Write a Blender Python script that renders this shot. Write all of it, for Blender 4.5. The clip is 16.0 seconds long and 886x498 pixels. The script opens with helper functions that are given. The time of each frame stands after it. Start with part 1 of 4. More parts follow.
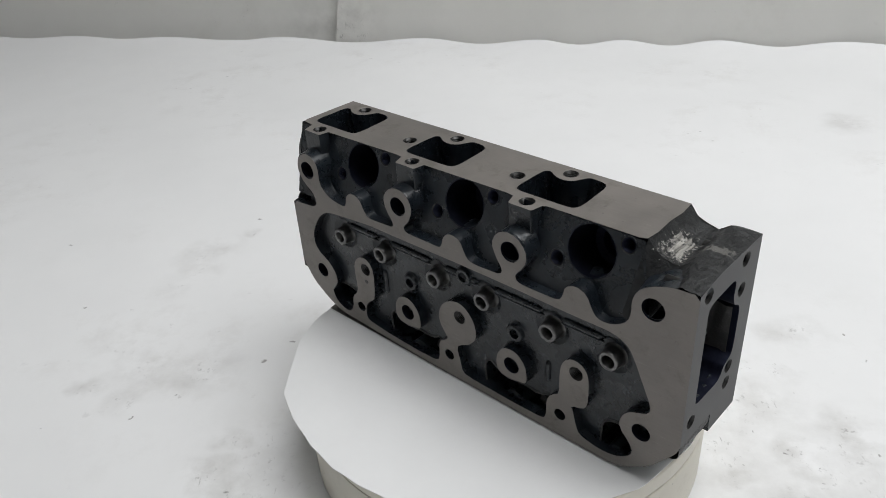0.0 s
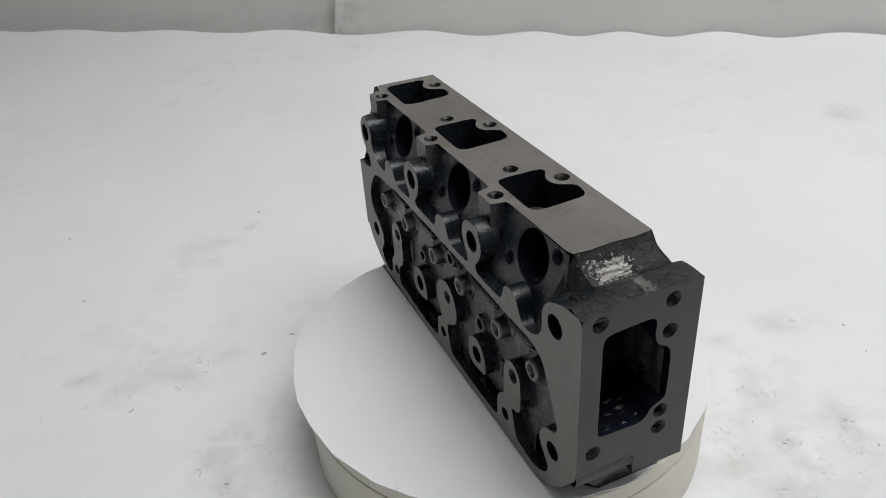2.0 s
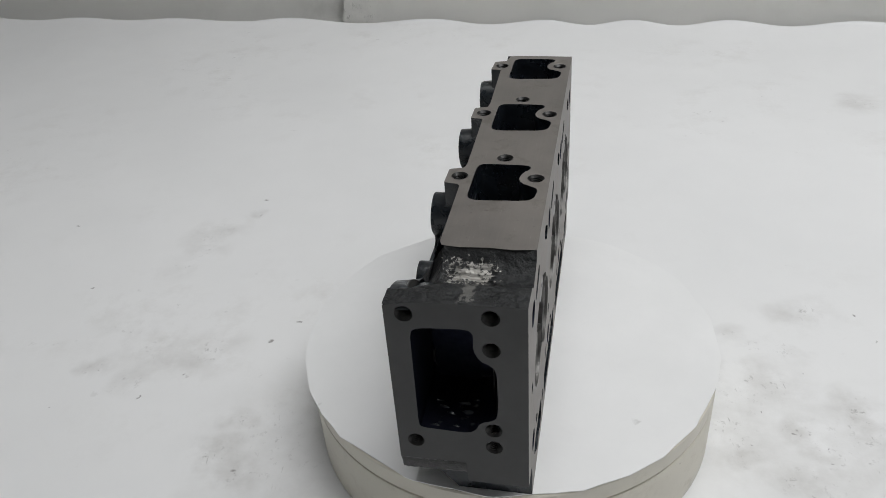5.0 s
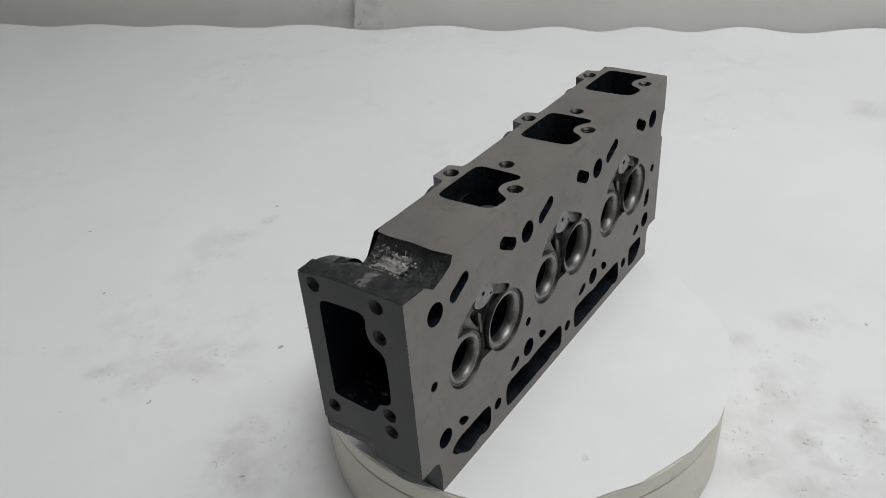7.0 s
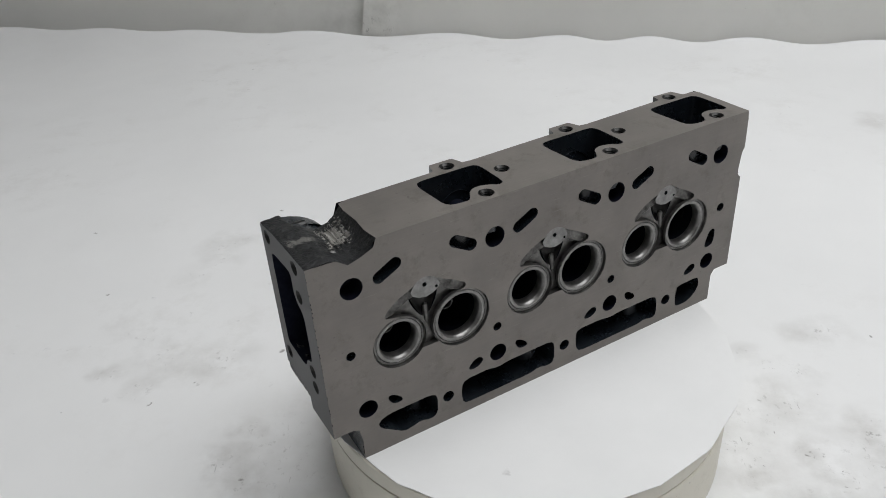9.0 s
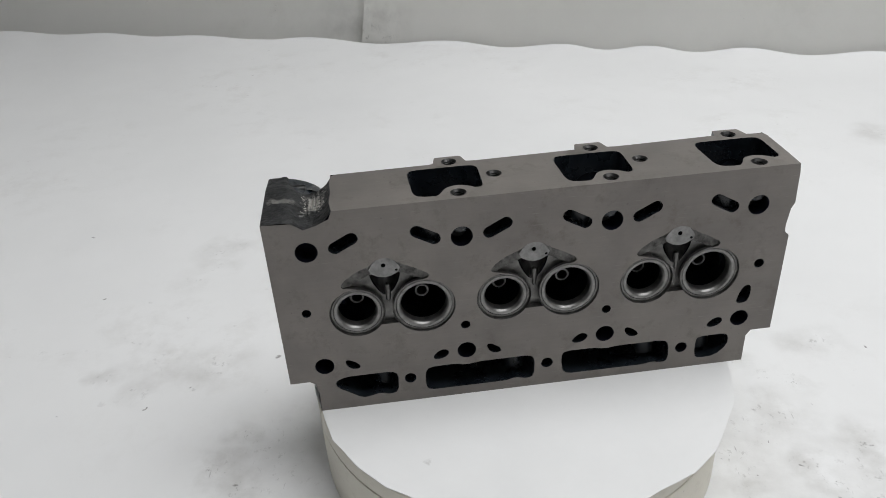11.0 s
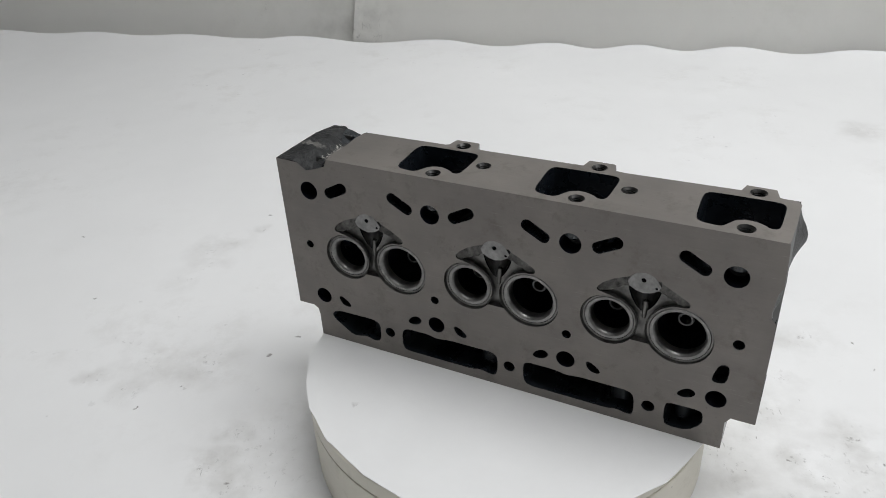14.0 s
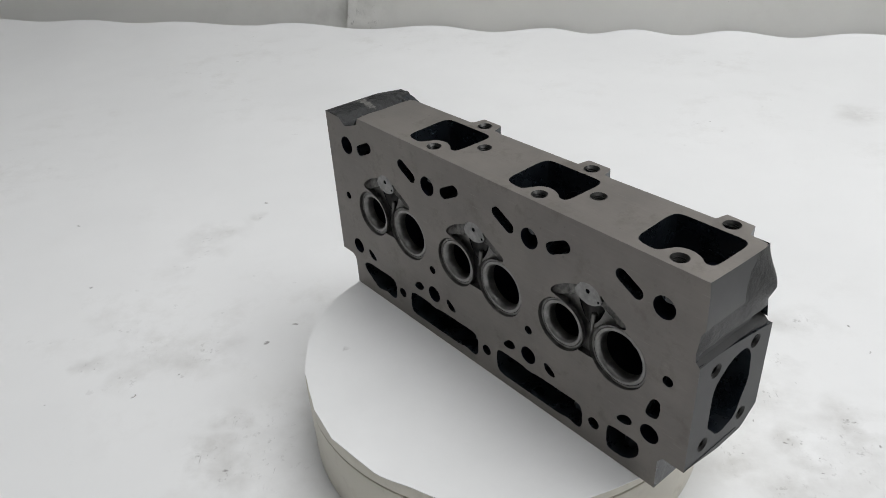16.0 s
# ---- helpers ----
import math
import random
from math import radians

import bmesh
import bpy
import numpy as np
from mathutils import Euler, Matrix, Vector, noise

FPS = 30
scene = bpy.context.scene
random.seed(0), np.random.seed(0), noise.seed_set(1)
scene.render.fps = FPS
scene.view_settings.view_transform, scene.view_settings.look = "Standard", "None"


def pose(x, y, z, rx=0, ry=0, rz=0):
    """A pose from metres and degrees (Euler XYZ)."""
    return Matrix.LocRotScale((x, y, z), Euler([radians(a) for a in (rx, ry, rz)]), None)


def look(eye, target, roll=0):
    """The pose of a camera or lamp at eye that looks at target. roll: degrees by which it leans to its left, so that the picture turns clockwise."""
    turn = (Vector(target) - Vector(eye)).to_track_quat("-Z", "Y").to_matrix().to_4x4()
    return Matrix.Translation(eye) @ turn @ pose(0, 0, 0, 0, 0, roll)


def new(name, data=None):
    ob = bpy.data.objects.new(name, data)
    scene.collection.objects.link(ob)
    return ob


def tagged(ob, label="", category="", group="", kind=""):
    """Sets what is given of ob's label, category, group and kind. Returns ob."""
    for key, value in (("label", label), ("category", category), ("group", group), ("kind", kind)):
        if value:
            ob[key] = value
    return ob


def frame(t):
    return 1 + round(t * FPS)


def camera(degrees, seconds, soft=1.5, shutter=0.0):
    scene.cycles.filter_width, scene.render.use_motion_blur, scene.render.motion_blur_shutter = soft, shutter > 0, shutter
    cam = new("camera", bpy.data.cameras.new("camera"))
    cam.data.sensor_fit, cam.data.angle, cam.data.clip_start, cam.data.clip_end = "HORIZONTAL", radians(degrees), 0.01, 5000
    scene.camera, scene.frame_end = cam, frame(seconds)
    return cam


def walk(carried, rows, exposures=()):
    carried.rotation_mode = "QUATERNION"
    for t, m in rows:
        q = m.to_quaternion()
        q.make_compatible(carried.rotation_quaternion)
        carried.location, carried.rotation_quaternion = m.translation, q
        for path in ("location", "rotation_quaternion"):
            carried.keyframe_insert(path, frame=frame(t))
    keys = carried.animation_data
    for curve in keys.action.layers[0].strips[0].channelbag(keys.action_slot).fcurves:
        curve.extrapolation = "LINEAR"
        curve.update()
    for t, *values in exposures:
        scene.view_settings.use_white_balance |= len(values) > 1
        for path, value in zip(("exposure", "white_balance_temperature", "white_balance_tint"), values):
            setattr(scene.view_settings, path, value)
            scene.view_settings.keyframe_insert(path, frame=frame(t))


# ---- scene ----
EXPOSURES = [(0, -0.45), (2, -0.57), (4, -0.68), (7, -0.7), (8, -0.65), (11, -0.5), (13, -0.45), (16, -0.47)]
cam = camera(59.19, 16.0, soft=0.7)
PATH = [
    (0, pose(-0.0149, -0.4486, 0.3676, 58.68, 3.24, 1.08)),
    (0.5, pose(-0.0145, -0.4489, 0.3675, 58.69, 3.22, 0.99)),
    (1, pose(-0.0145, -0.4486, 0.3669, 58.63, 3.27, 0.93)),
    (1.5, pose(-0.0148, -0.4485, 0.3662, 58.50, 3.31, 0.91)),
    (2, pose(-0.0152, -0.4488, 0.3658, 58.20, 3.40, 0.91)),
    (2.5, pose(-0.0149, -0.4489, 0.3650, 57.91, 3.49, 0.92)),
    (3, pose(-0.0143, -0.4484, 0.3636, 57.66, 3.51, 0.99)),
    (3.5, pose(-0.0145, -0.4477, 0.3632, 57.47, 3.58, 1.05)),
    (4, pose(-0.0147, -0.4477, 0.3625, 57.47, 3.55, 1.21)),
    (6.5, pose(-0.0138, -0.4475, 0.3633, 57.89, 3.67, 2.12)),
    (7, pose(-0.0143, -0.4475, 0.3634, 58.03, 3.71, 2.31)),
    (7.5, pose(-0.0135, -0.4469, 0.3628, 58.14, 3.65, 2.61)),
    (8, pose(-0.0124, -0.4467, 0.3615, 58.30, 3.58, 2.80)),
    (10.5, pose(-0.0092, -0.4490, 0.3628, 59.04, 3.00, 3.37)),
    (11, pose(-0.0089, -0.4489, 0.3631, 59.13, 2.91, 3.29)),
    (11.5, pose(-0.0088, -0.4491, 0.3637, 59.14, 2.84, 3.14)),
    (12, pose(-0.0082, -0.4497, 0.3639, 59.15, 2.78, 3.02)),
    (12.5, pose(-0.0081, -0.4503, 0.3644, 59.13, 2.74, 2.91)),
    (13, pose(-0.0077, -0.4508, 0.3639, 59.14, 2.69, 2.86)),
    (13.5, pose(-0.0074, -0.4513, 0.3639, 59.11, 2.70, 2.79)),
    (14, pose(-0.0074, -0.4512, 0.3637, 59.03, 2.73, 2.71)),
    (14.5, pose(-0.0077, -0.4511, 0.3634, 58.90, 2.77, 2.60)),
    (15, pose(-0.0078, -0.4515, 0.3638, 58.74, 2.84, 2.49)),
    (15.5, pose(-0.0078, -0.4516, 0.3633, 58.51, 2.89, 2.38)),
    (16, pose(-0.0081, -0.4511, 0.3622, 58.10, 2.94, 2.24)),
]
walk(cam, PATH, EXPOSURES)

# turn of the turntable: seconds, degrees
TURN = [
    (0, 138.61), (0.5, 132.90), (1, 127.11), (1.5, 121.22), (2, 115.26), (2.5, 109.31), (3, 103.45), (3.5, 97.64), (4, 91.83), (6.5, 63.06), (7, 57.31), (7.5, 51.57), (8, 45.79), (10.5, 16.19), (11, 10.36), (11.5, 4.61), (12, -1.07), (12.5, -6.79), (13, -12.57), (13.5, -18.40), (14, -24.22), (14.5, -30.06), (15, -35.95), (15.5, -41.79), (16, -47.61)
]
FLOOR_Z = -0.065

# ---- world and light ----
world = bpy.data.worlds.new("world")
scene.world = world
world.use_nodes = True
world.node_tree.nodes["Background"].inputs[0].default_value = (0.75, 0.78, 0.82, 1)
world.node_tree.nodes["Background"].inputs[1].default_value = 0.05


def area_lamp(name, m, sx, sy, watts, colour):
    d = bpy.data.lights.new(name, "AREA")
    d.shape, d.size, d.size_y, d.energy, d.color = "RECTANGLE", sx, sy, watts, colour
    ob = new(name, d)
    ob.matrix_world = m
    return ob


area_lamp("ceiling_lamp", look((0.85, 0.14, 2.3), (0.85, 0.48, 0)), 2.2, 2.0, 90, (0.973, 0.985, 0.995))


# ---- materials ----
def node_material(name):
    m = bpy.data.materials.new(name)
    m.use_nodes = True
    return m, m.node_tree, m.node_tree.nodes["Principled BSDF"]


def coords(nt, scale=(1, 1, 1)):
    tc = nt.nodes.new("ShaderNodeTexCoord")
    mp = nt.nodes.new("ShaderNodeMapping")
    mp.inputs["Scale"].default_value = scale
    nt.links.new(tc.outputs["Object"], mp.inputs["Vector"])
    return mp.outputs["Vector"]


def noise_tex(nt, vec, scale, detail=4, rough=0.6):
    n = nt.nodes.new("ShaderNodeTexNoise")
    n.inputs["Scale"].default_value = scale
    n.inputs["Detail"].default_value = detail
    n.inputs["Roughness"].default_value = rough
    nt.links.new(vec, n.inputs["Vector"])
    return n.outputs["Fac"]


def ramp(nt, fac, stops):
    r = nt.nodes.new("ShaderNodeValToRGB")
    els = r.color_ramp.elements
    while len(els) < len(stops):
        els.new(0.5)
    for el, (p, c) in zip(els, stops):
        el.position = p
        el.color = (c, c, c, 1) if not hasattr(c, "__len__") else (*c, 1)
    nt.links.new(fac, r.inputs["Fac"])
    return r.outputs["Color"]


def mix(nt, fac, a, b, kind="MIX"):
    n = nt.nodes.new("ShaderNodeMix")
    n.data_type, n.blend_type = "RGBA", kind
    for sock, v in ((n.inputs[0], fac), (n.inputs[6], a), (n.inputs[7], b)):
        if hasattr(v, "is_linked"):
            nt.links.new(v, sock)
        elif hasattr(v, "__len__"):
            sock.default_value = (*v, 1)
        else:
            sock.default_value = v
    return n.outputs[2]


def math_node(nt, op, a, b=0.0):
    n = nt.nodes.new("ShaderNodeMath")
    n.operation = op
    for sock, v in ((n.inputs[0], a), (n.inputs[1], b)):
        if hasattr(v, "is_linked"):
            nt.links.new(v, sock)
        else:
            sock.default_value = v
    return n.outputs[0]


def bump(nt, bsdf, height, strength, distance):
    b = nt.nodes.new("ShaderNodeBump")
    b.inputs["Strength"].default_value = strength
    b.inputs["Distance"].default_value = distance
    nt.links.new(height, b.inputs["Height"])
    nt.links.new(b.outputs["Normal"], bsdf.inputs["Normal"])


def machined_iron():
    m, nt, b = node_material("machined_iron")
    v = coords(nt)
    lines = noise_tex(nt, coords(nt, (30, 700, 700)), 1.0, 4)
    cloud = noise_tex(nt, v, 22, 5)
    col = ramp(nt, cloud, [(0.28, (0.148, 0.134, 0.123)), (0.72, (0.232, 0.211, 0.193))])
    col = mix(nt, 0.11, col, ramp(nt, lines, [(0.3, 0.17), (0.7, 0.25)]))
    stain = ramp(nt, noise_tex(nt, v, 55, 7, 0.75), [(0.54, 0.0), (0.70, 1.0)])
    col = mix(nt, math_node(nt, "MULTIPLY", stain, 0.6), col, (0.115, 0.103, 0.086))
    scratch = ramp(nt, noise_tex(nt, coords(nt, (60, 1400, 1400)), 1.0, 2), [(0.68, 0.0), (0.74, 1.0)])
    col = mix(nt, math_node(nt, "MULTIPLY", scratch, 0.25), col, (0.34, 0.33, 0.31))
    specks = ramp(nt, noise_tex(nt, v, 260, 2), [(0.70, 0.0), (0.76, 1.0)])
    col = mix(nt, math_node(nt, "MULTIPLY", specks, 0.35), col, (0.07, 0.065, 0.06))
    nt.links.new(col, b.inputs["Base Color"])
    b.inputs["Metallic"].default_value = 0.55
    nt.links.new(ramp(nt, cloud, [(0.3, 0.42), (0.7, 0.54)]), b.inputs["Roughness"])
    bump(nt, b, lines, 0.05, 0.0002)
    return m


def black_paint():
    m, nt, b = node_material("black_paint")
    v = coords(nt)
    grain = noise_tex(nt, v, 620, 4)
    lumps = noise_tex(nt, v, 75, 4)
    dust = ramp(nt, noise_tex(nt, v, 35, 6, 0.7), [(0.35, (0.0045, 0.0065, 0.0095)), (0.75, (0.019, 0.025, 0.031))])
    nt.links.new(dust, b.inputs["Base Color"])
    nt.links.new(ramp(nt, lumps, [(0.3, 0.2), (0.7, 0.38)]), b.inputs["Roughness"])
    b.inputs["Specular IOR Level"].default_value = 0.48
    both = math_node(nt, "ADD", math_node(nt, "MULTIPLY", grain, 0.25), lumps)
    bump(nt, b, both, 0.7, 0.0008)
    return m


def grey_paint():
    """End faces: machined, then brushed over with thin dark paint."""
    m, nt, b = node_material("dark_grey_paint")
    v = coords(nt)
    cloud = noise_tex(nt, v, 30, 5)
    col = ramp(nt, cloud, [(0.3, (0.030, 0.030, 0.031)), (0.7, (0.045, 0.045, 0.045))])
    nt.links.new(col, b.inputs["Base Color"])
    b.inputs["Roughness"].default_value = 0.5
    bump(nt, b, noise_tex(nt, v, 500, 3), 0.15, 0.0003)
    return m


def grey_casting():
    """Rough casting skin under thin grey paint."""
    m, nt, b = node_material("grey_casting")
    v = coords(nt)
    pits = noise_tex(nt, v, 330, 6, 0.7)
    col = ramp(nt, noise_tex(nt, v, 70, 6, 0.7), [(0.3, (0.022, 0.022, 0.023)), (0.7, (0.052, 0.051, 0.050))])
    nt.links.new(col, b.inputs["Base Color"])
    b.inputs["Roughness"].default_value = 0.5
    bump(nt, b, pits, 0.9, 0.0012)
    return m


def cast_scuffed():
    """Rough casting skin with bright grinder marks across its middle."""
    m, nt, b = node_material("scuffed_casting")
    v = coords(nt)
    sep = nt.nodes.new("ShaderNodeSeparateXYZ")
    nt.links.new(v, sep.inputs[0])
    rough = noise_tex(nt, v, 260, 5)
    base = ramp(nt, noise_tex(nt, v, 90, 5), [(0.3, (0.006, 0.0065, 0.007)), (0.75, (0.026, 0.027, 0.028))])
    # a band about the middle of the casting's width
    dy = math_node(nt, "ABSOLUTE", math_node(nt, "SUBTRACT", sep.outputs["Y"], 0.002))
    band = math_node(nt, "SUBTRACT", 1.0, math_node(nt, "MULTIPLY", dy, 55.0))
    dx = math_node(nt, "ABSOLUTE", math_node(nt, "ADD", sep.outputs["X"], 0.1275))
    band2 = math_node(nt, "SUBTRACT", 1.0, math_node(nt, "MULTIPLY", dx, 95.0))
    patch = math_node(nt, "MINIMUM", band, band2)
    wob = math_node(nt, "SUBTRACT", noise_tex(nt, v, 420, 5, 0.7), 0.5)
    fac = ramp(nt, math_node(nt, "ADD", patch, math_node(nt, "MULTIPLY", wob, 2.6)), [(0.46, 0.0), (0.53, 1.0)])
    bright = ramp(nt, noise_tex(nt, coords(nt, (700, 30, 30)), 1.0, 2), [(0.34, (0.11, 0.105, 0.098)), (0.62, (0.46, 0.445, 0.415))])
    dxb = math_node(nt, "ABSOLUTE", math_node(nt, "ADD", sep.outputs["X"], 0.147))
    dyb = math_node(nt, "ABSOLUTE", math_node(nt, "ADD", sep.outputs["Y"], 0.001))
    scuff = math_node(nt, "MINIMUM", math_node(nt, "SUBTRACT", 1.0, math_node(nt, "MULTIPLY", dxb, 75.0)),
                      math_node(nt, "SUBTRACT", 1.0, math_node(nt, "MULTIPLY", dyb, 210.0)))
    fac2 = ramp(nt, math_node(nt, "ADD", scuff, math_node(nt, "MULTIPLY", wob, 2.0)), [(0.36, 0.0), (0.5, 0.55)])
    col = mix(nt, fac, base, bright)
    col = mix(nt, fac2, col, (0.2, 0.194, 0.18))
    nt.links.new(col, b.inputs["Base Color"])
    nt.links.new(math_node(nt, "MULTIPLY", fac, 0.7), b.inputs["Metallic"])
    b.inputs["Roughness"].default_value = 0.45
    b.inputs["Specular IOR Level"].default_value = 0.3
    bump(nt, b, rough, 1.0, 0.0016)
    return m


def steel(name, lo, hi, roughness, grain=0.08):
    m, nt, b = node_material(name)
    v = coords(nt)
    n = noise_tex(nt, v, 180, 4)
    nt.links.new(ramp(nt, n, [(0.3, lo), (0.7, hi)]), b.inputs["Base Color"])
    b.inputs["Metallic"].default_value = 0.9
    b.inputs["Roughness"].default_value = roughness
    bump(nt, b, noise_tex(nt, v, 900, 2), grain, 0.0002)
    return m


SMEARS = [(0.254, -0.018, 0.0088, 0.9), (0.251, -0.034, 0.0088, 0.8), (0.202, -0.040, 0.0055, 0.9), (0.211, -0.043, 0.0066, 0.8), (0.212, -0.051, 0.0066, 0.9), (0.166, -0.057, 0.0055, 0.8), (0.219, -0.066, 0.0066, 0.5),
          (0.183, 0.014, 0.0154, 0.45), (0.203, 0.009, 0.0099, 0.6), (0.207, 0.056, 0.0077, 0.5), (0.226, 0.053, 0.0066, 0.6), (0.189, 0.076, 0.0055, 0.5), (0.258, 0.103, 0.0088, 0.5), (0.191, -0.082, 0.0088, 0.8),
          (0.158, -0.059, 0.0066, 0.6), (0.155, -0.036, 0.0176, 0.5), (0.179, -0.000, 0.0176, 0.35), (0.186, -0.080, 0.0066, 0.7), (-0.344, 0.105, 0.0132, 0.4), (-0.310, 0.075, 0.0132, 0.45), (-0.262, 0.075, 0.0099, 0.5),
          (-0.356, 0.056, 0.0055, 0.8), (-0.320, 0.034, 0.0077, 0.5), (-0.212, -0.008, 0.0066, 0.8), (-0.222, -0.045, 0.0077, 0.8), (-0.200, -0.065, 0.0088, 0.7), (-0.183, -0.027, 0.022, 0.32), (-0.169, -0.051, 0.022, 0.28),
          (-0.314, 0.262, 0.0099, 0.35), (-0.327, 0.204, 0.0077, 0.35),
          (-0.305, 0.281, 0.0104, 0.5), (-0.311, 0.236, 0.0087, 0.4), (-0.27, 0.311, 0.004, 0.6), (-0.353, 0.054, 0.0035, 0.8), (0.492, 0.549, 0.0115, 0.5), (0.235, -0.055, 0.02, 0.45), (0.3, -0.03, 0.018, 0.4), (0.2, -0.09, 0.018, 0.4)]
FLECKS = [(-0.479, 0.304, 0.0034), (-0.41, 0.177, 0.0029), (-0.304, 0.018, 0.002), (-0.273, 0.044, 0.0025), (-0.21, 0.011, 0.0019), (-0.223, -0.038, 0.0013),
          (-0.207, 0.085, 0.0031), (-0.269, 0.345, 0.0035), (-0.373, 0.009, 0.002), (0.201, -0.04, 0.0016), (0.184, -0.018, 0.0017), (0.228, 0.023, 0.0017),
          (0.302, 0.059, 0.0022), (0.299, 0.093, 0.0023), (0.167, -0.049, 0.0016), (0.164, -0.059, 0.0015), (0.219, -0.055, 0.0015), (0.217, -0.068, 0.0015),
          (0.265, -0.044, 0.002), (0.223, -0.018, 0.0025), (-0.187, 0.11, 0.0032), (0.291, 0.542, 0.0022), (-0.211, -0.047, 0.0017), (-0.203, -0.063, 0.0025)]


def spots(nt, places, warp, warp_scale):
    """1 within the given places (x, y, z, radius, strength), fading outwards over as much again; edges broken by noise."""
    v = coords(nt)
    n = nt.nodes.new("ShaderNodeTexNoise")
    n.inputs["Scale"].default_value = warp_scale
    n.inputs["Detail"].default_value = 5
    nt.links.new(v, n.inputs["Vector"])
    off = nt.nodes.new("ShaderNodeVectorMath")
    off.operation = "MULTIPLY_ADD"
    nt.links.new(n.outputs["Color"], off.inputs[0])
    off.inputs[1].default_value = (warp, warp, warp)
    nt.links.new(v, off.inputs[2])
    total = None
    for x, y, z, r, k in places:
        d = nt.nodes.new("ShaderNodeVectorMath")
        d.operation = "DISTANCE"
        nt.links.new(off.outputs[0], d.inputs[0])
        d.inputs[1].default_value = (x + warp / 2, y + warp / 2, z + warp / 2)
        mr = nt.nodes.new("ShaderNodeMapRange")
        mr.inputs[1].default_value, mr.inputs[2].default_value = r * 0.5, r * 1.5
        mr.inputs[3].default_value, mr.inputs[4].default_value = k, 0.0
        nt.links.new(d.outputs["Value"], mr.inputs[0])
        total = mr.outputs[0] if total is None else math_node(nt, "MAXIMUM", total, mr.outputs[0])
    return total


def dirty_white(name, base, tint, dirt_amount, scale, smears=(), flecks=()):
    m, nt, b = node_material(name)
    v = coords(nt)
    broad = noise_tex(nt, v, 2.2 * scale, 5)
    col = ramp(nt, broad, [(0.3, (base[0] * 0.935, base[1] * 0.937, base[2] * 0.937)), (0.7, tuple(c * 1.03 for c in base))])
    # smudges gathered in patches, with small dark flecks in them
    patchy = ramp(nt, noise_tex(nt, v, 4.0 * scale, 4), [(0.47, 0.0), (0.68, 1.0)])
    smudge = ramp(nt, noise_tex(nt, v, 17 * scale, 7, 0.72), [(0.50, 0.0), (0.75, 1.0)])
    fleck = ramp(nt, noise_tex(nt, v, 60 * scale, 5, 0.6), [(0.68, 0.0), (0.73, 1.0)])
    f1 = math_node(nt, "MULTIPLY", math_node(nt, "MULTIPLY", patchy, smudge), dirt_amount)
    f2 = math_node(nt, "MULTIPLY", math_node(nt, "MULTIPLY", patchy, fleck), dirt_amount)
    col = mix(nt, f1, col, tint)
    col = mix(nt, f2, col, (0.12, 0.11, 0.10))
    if smears:
        # soft grey clouds round the smears, then short scrapes and crumbs inside them
        cloud = ramp(nt, noise_tex(nt, v, 26, 5, 0.6), [(0.38, 0.0), (0.68, 1.0)])
        wide = spots(nt, [(x, y, z, r * 2.2, k * 0.6) for x, y, z, r, k in smears], 0.05, 16)
        col = mix(nt, math_node(nt, "MULTIPLY", wide, cloud), col, (0.32, 0.305, 0.28))
        near = spots(nt, smears, 0.022, 38)
        scrape = ramp(nt, noise_tex(nt, coords(nt, (330, 70, 60)), 1.0, 4, 0.6), [(0.65, 0.0), (0.73, 0.9)])
        crumb = ramp(nt, noise_tex(nt, coords(nt, (150, 130, 60)), 1.0, 7, 0.7), [(0.58, 0.0), (0.68, 0.8)])
        col = mix(nt, math_node(nt, "MULTIPLY", near, math_node(nt, "MAXIMUM", scrape, crumb)), col, (0.11, 0.10, 0.088))
    if flecks:
        col = mix(nt, spots(nt, flecks, 0.014, 95), col, (0.13, 0.12, 0.11))
    nt.links.new(col, b.inputs["Base Color"])
    b.inputs["Roughness"].default_value = 0.45
    bump(nt, b, broad, 0.25, 0.006)
    return m


IRON, BLACK, GREY, SCUFF, CAST = machined_iron(), black_paint(), grey_paint(), cast_scuffed(), grey_casting()
SEAT = steel("seat_steel", (0.15, 0.148, 0.144), (0.27, 0.264, 0.257), 0.36)
INSERT = steel("insert_steel", (0.15, 0.148, 0.146), (0.28, 0.277, 0.272), 0.42)
POCKET = steel("pocket_iron", (0.10, 0.098, 0.094), (0.20, 0.195, 0.188), 0.42, 0.6)
MILLED = steel("milled_iron", (0.055, 0.054, 0.052), (0.25, 0.244, 0.235), 0.4, 0.8)
THREAD = steel("thread_steel", (0.018, 0.018, 0.018), (0.055, 0.054, 0.053), 0.28)
# near-black navy puts the shade inside holes into the iron's colour
BORE = steel("shaded_bore_iron", (0.011, 0.013, 0.026), (0.022, 0.025, 0.042), 0.55)
# darker pocket iron, coloured for the shade under the insert
THROAT = steel("throat_shade_iron", (0.06, 0.06, 0.06), (0.13, 0.128, 0.125), 0.45, 0.6)
GUIDE = steel("guide_steel", (0.09, 0.09, 0.09), (0.20, 0.197, 0.193), 0.34)
CLOTH = dirty_white("white_floor_sheet", (0.80, 0.80, 0.803), (0.46, 0.44, 0.41), 0.42, 1.0, [(x, y, FLOOR_Z, r * 1.15, k) for x, y, r, k in SMEARS], [(x, y, FLOOR_Z, r * 0.5, 0.7) for x, y, r in FLECKS])
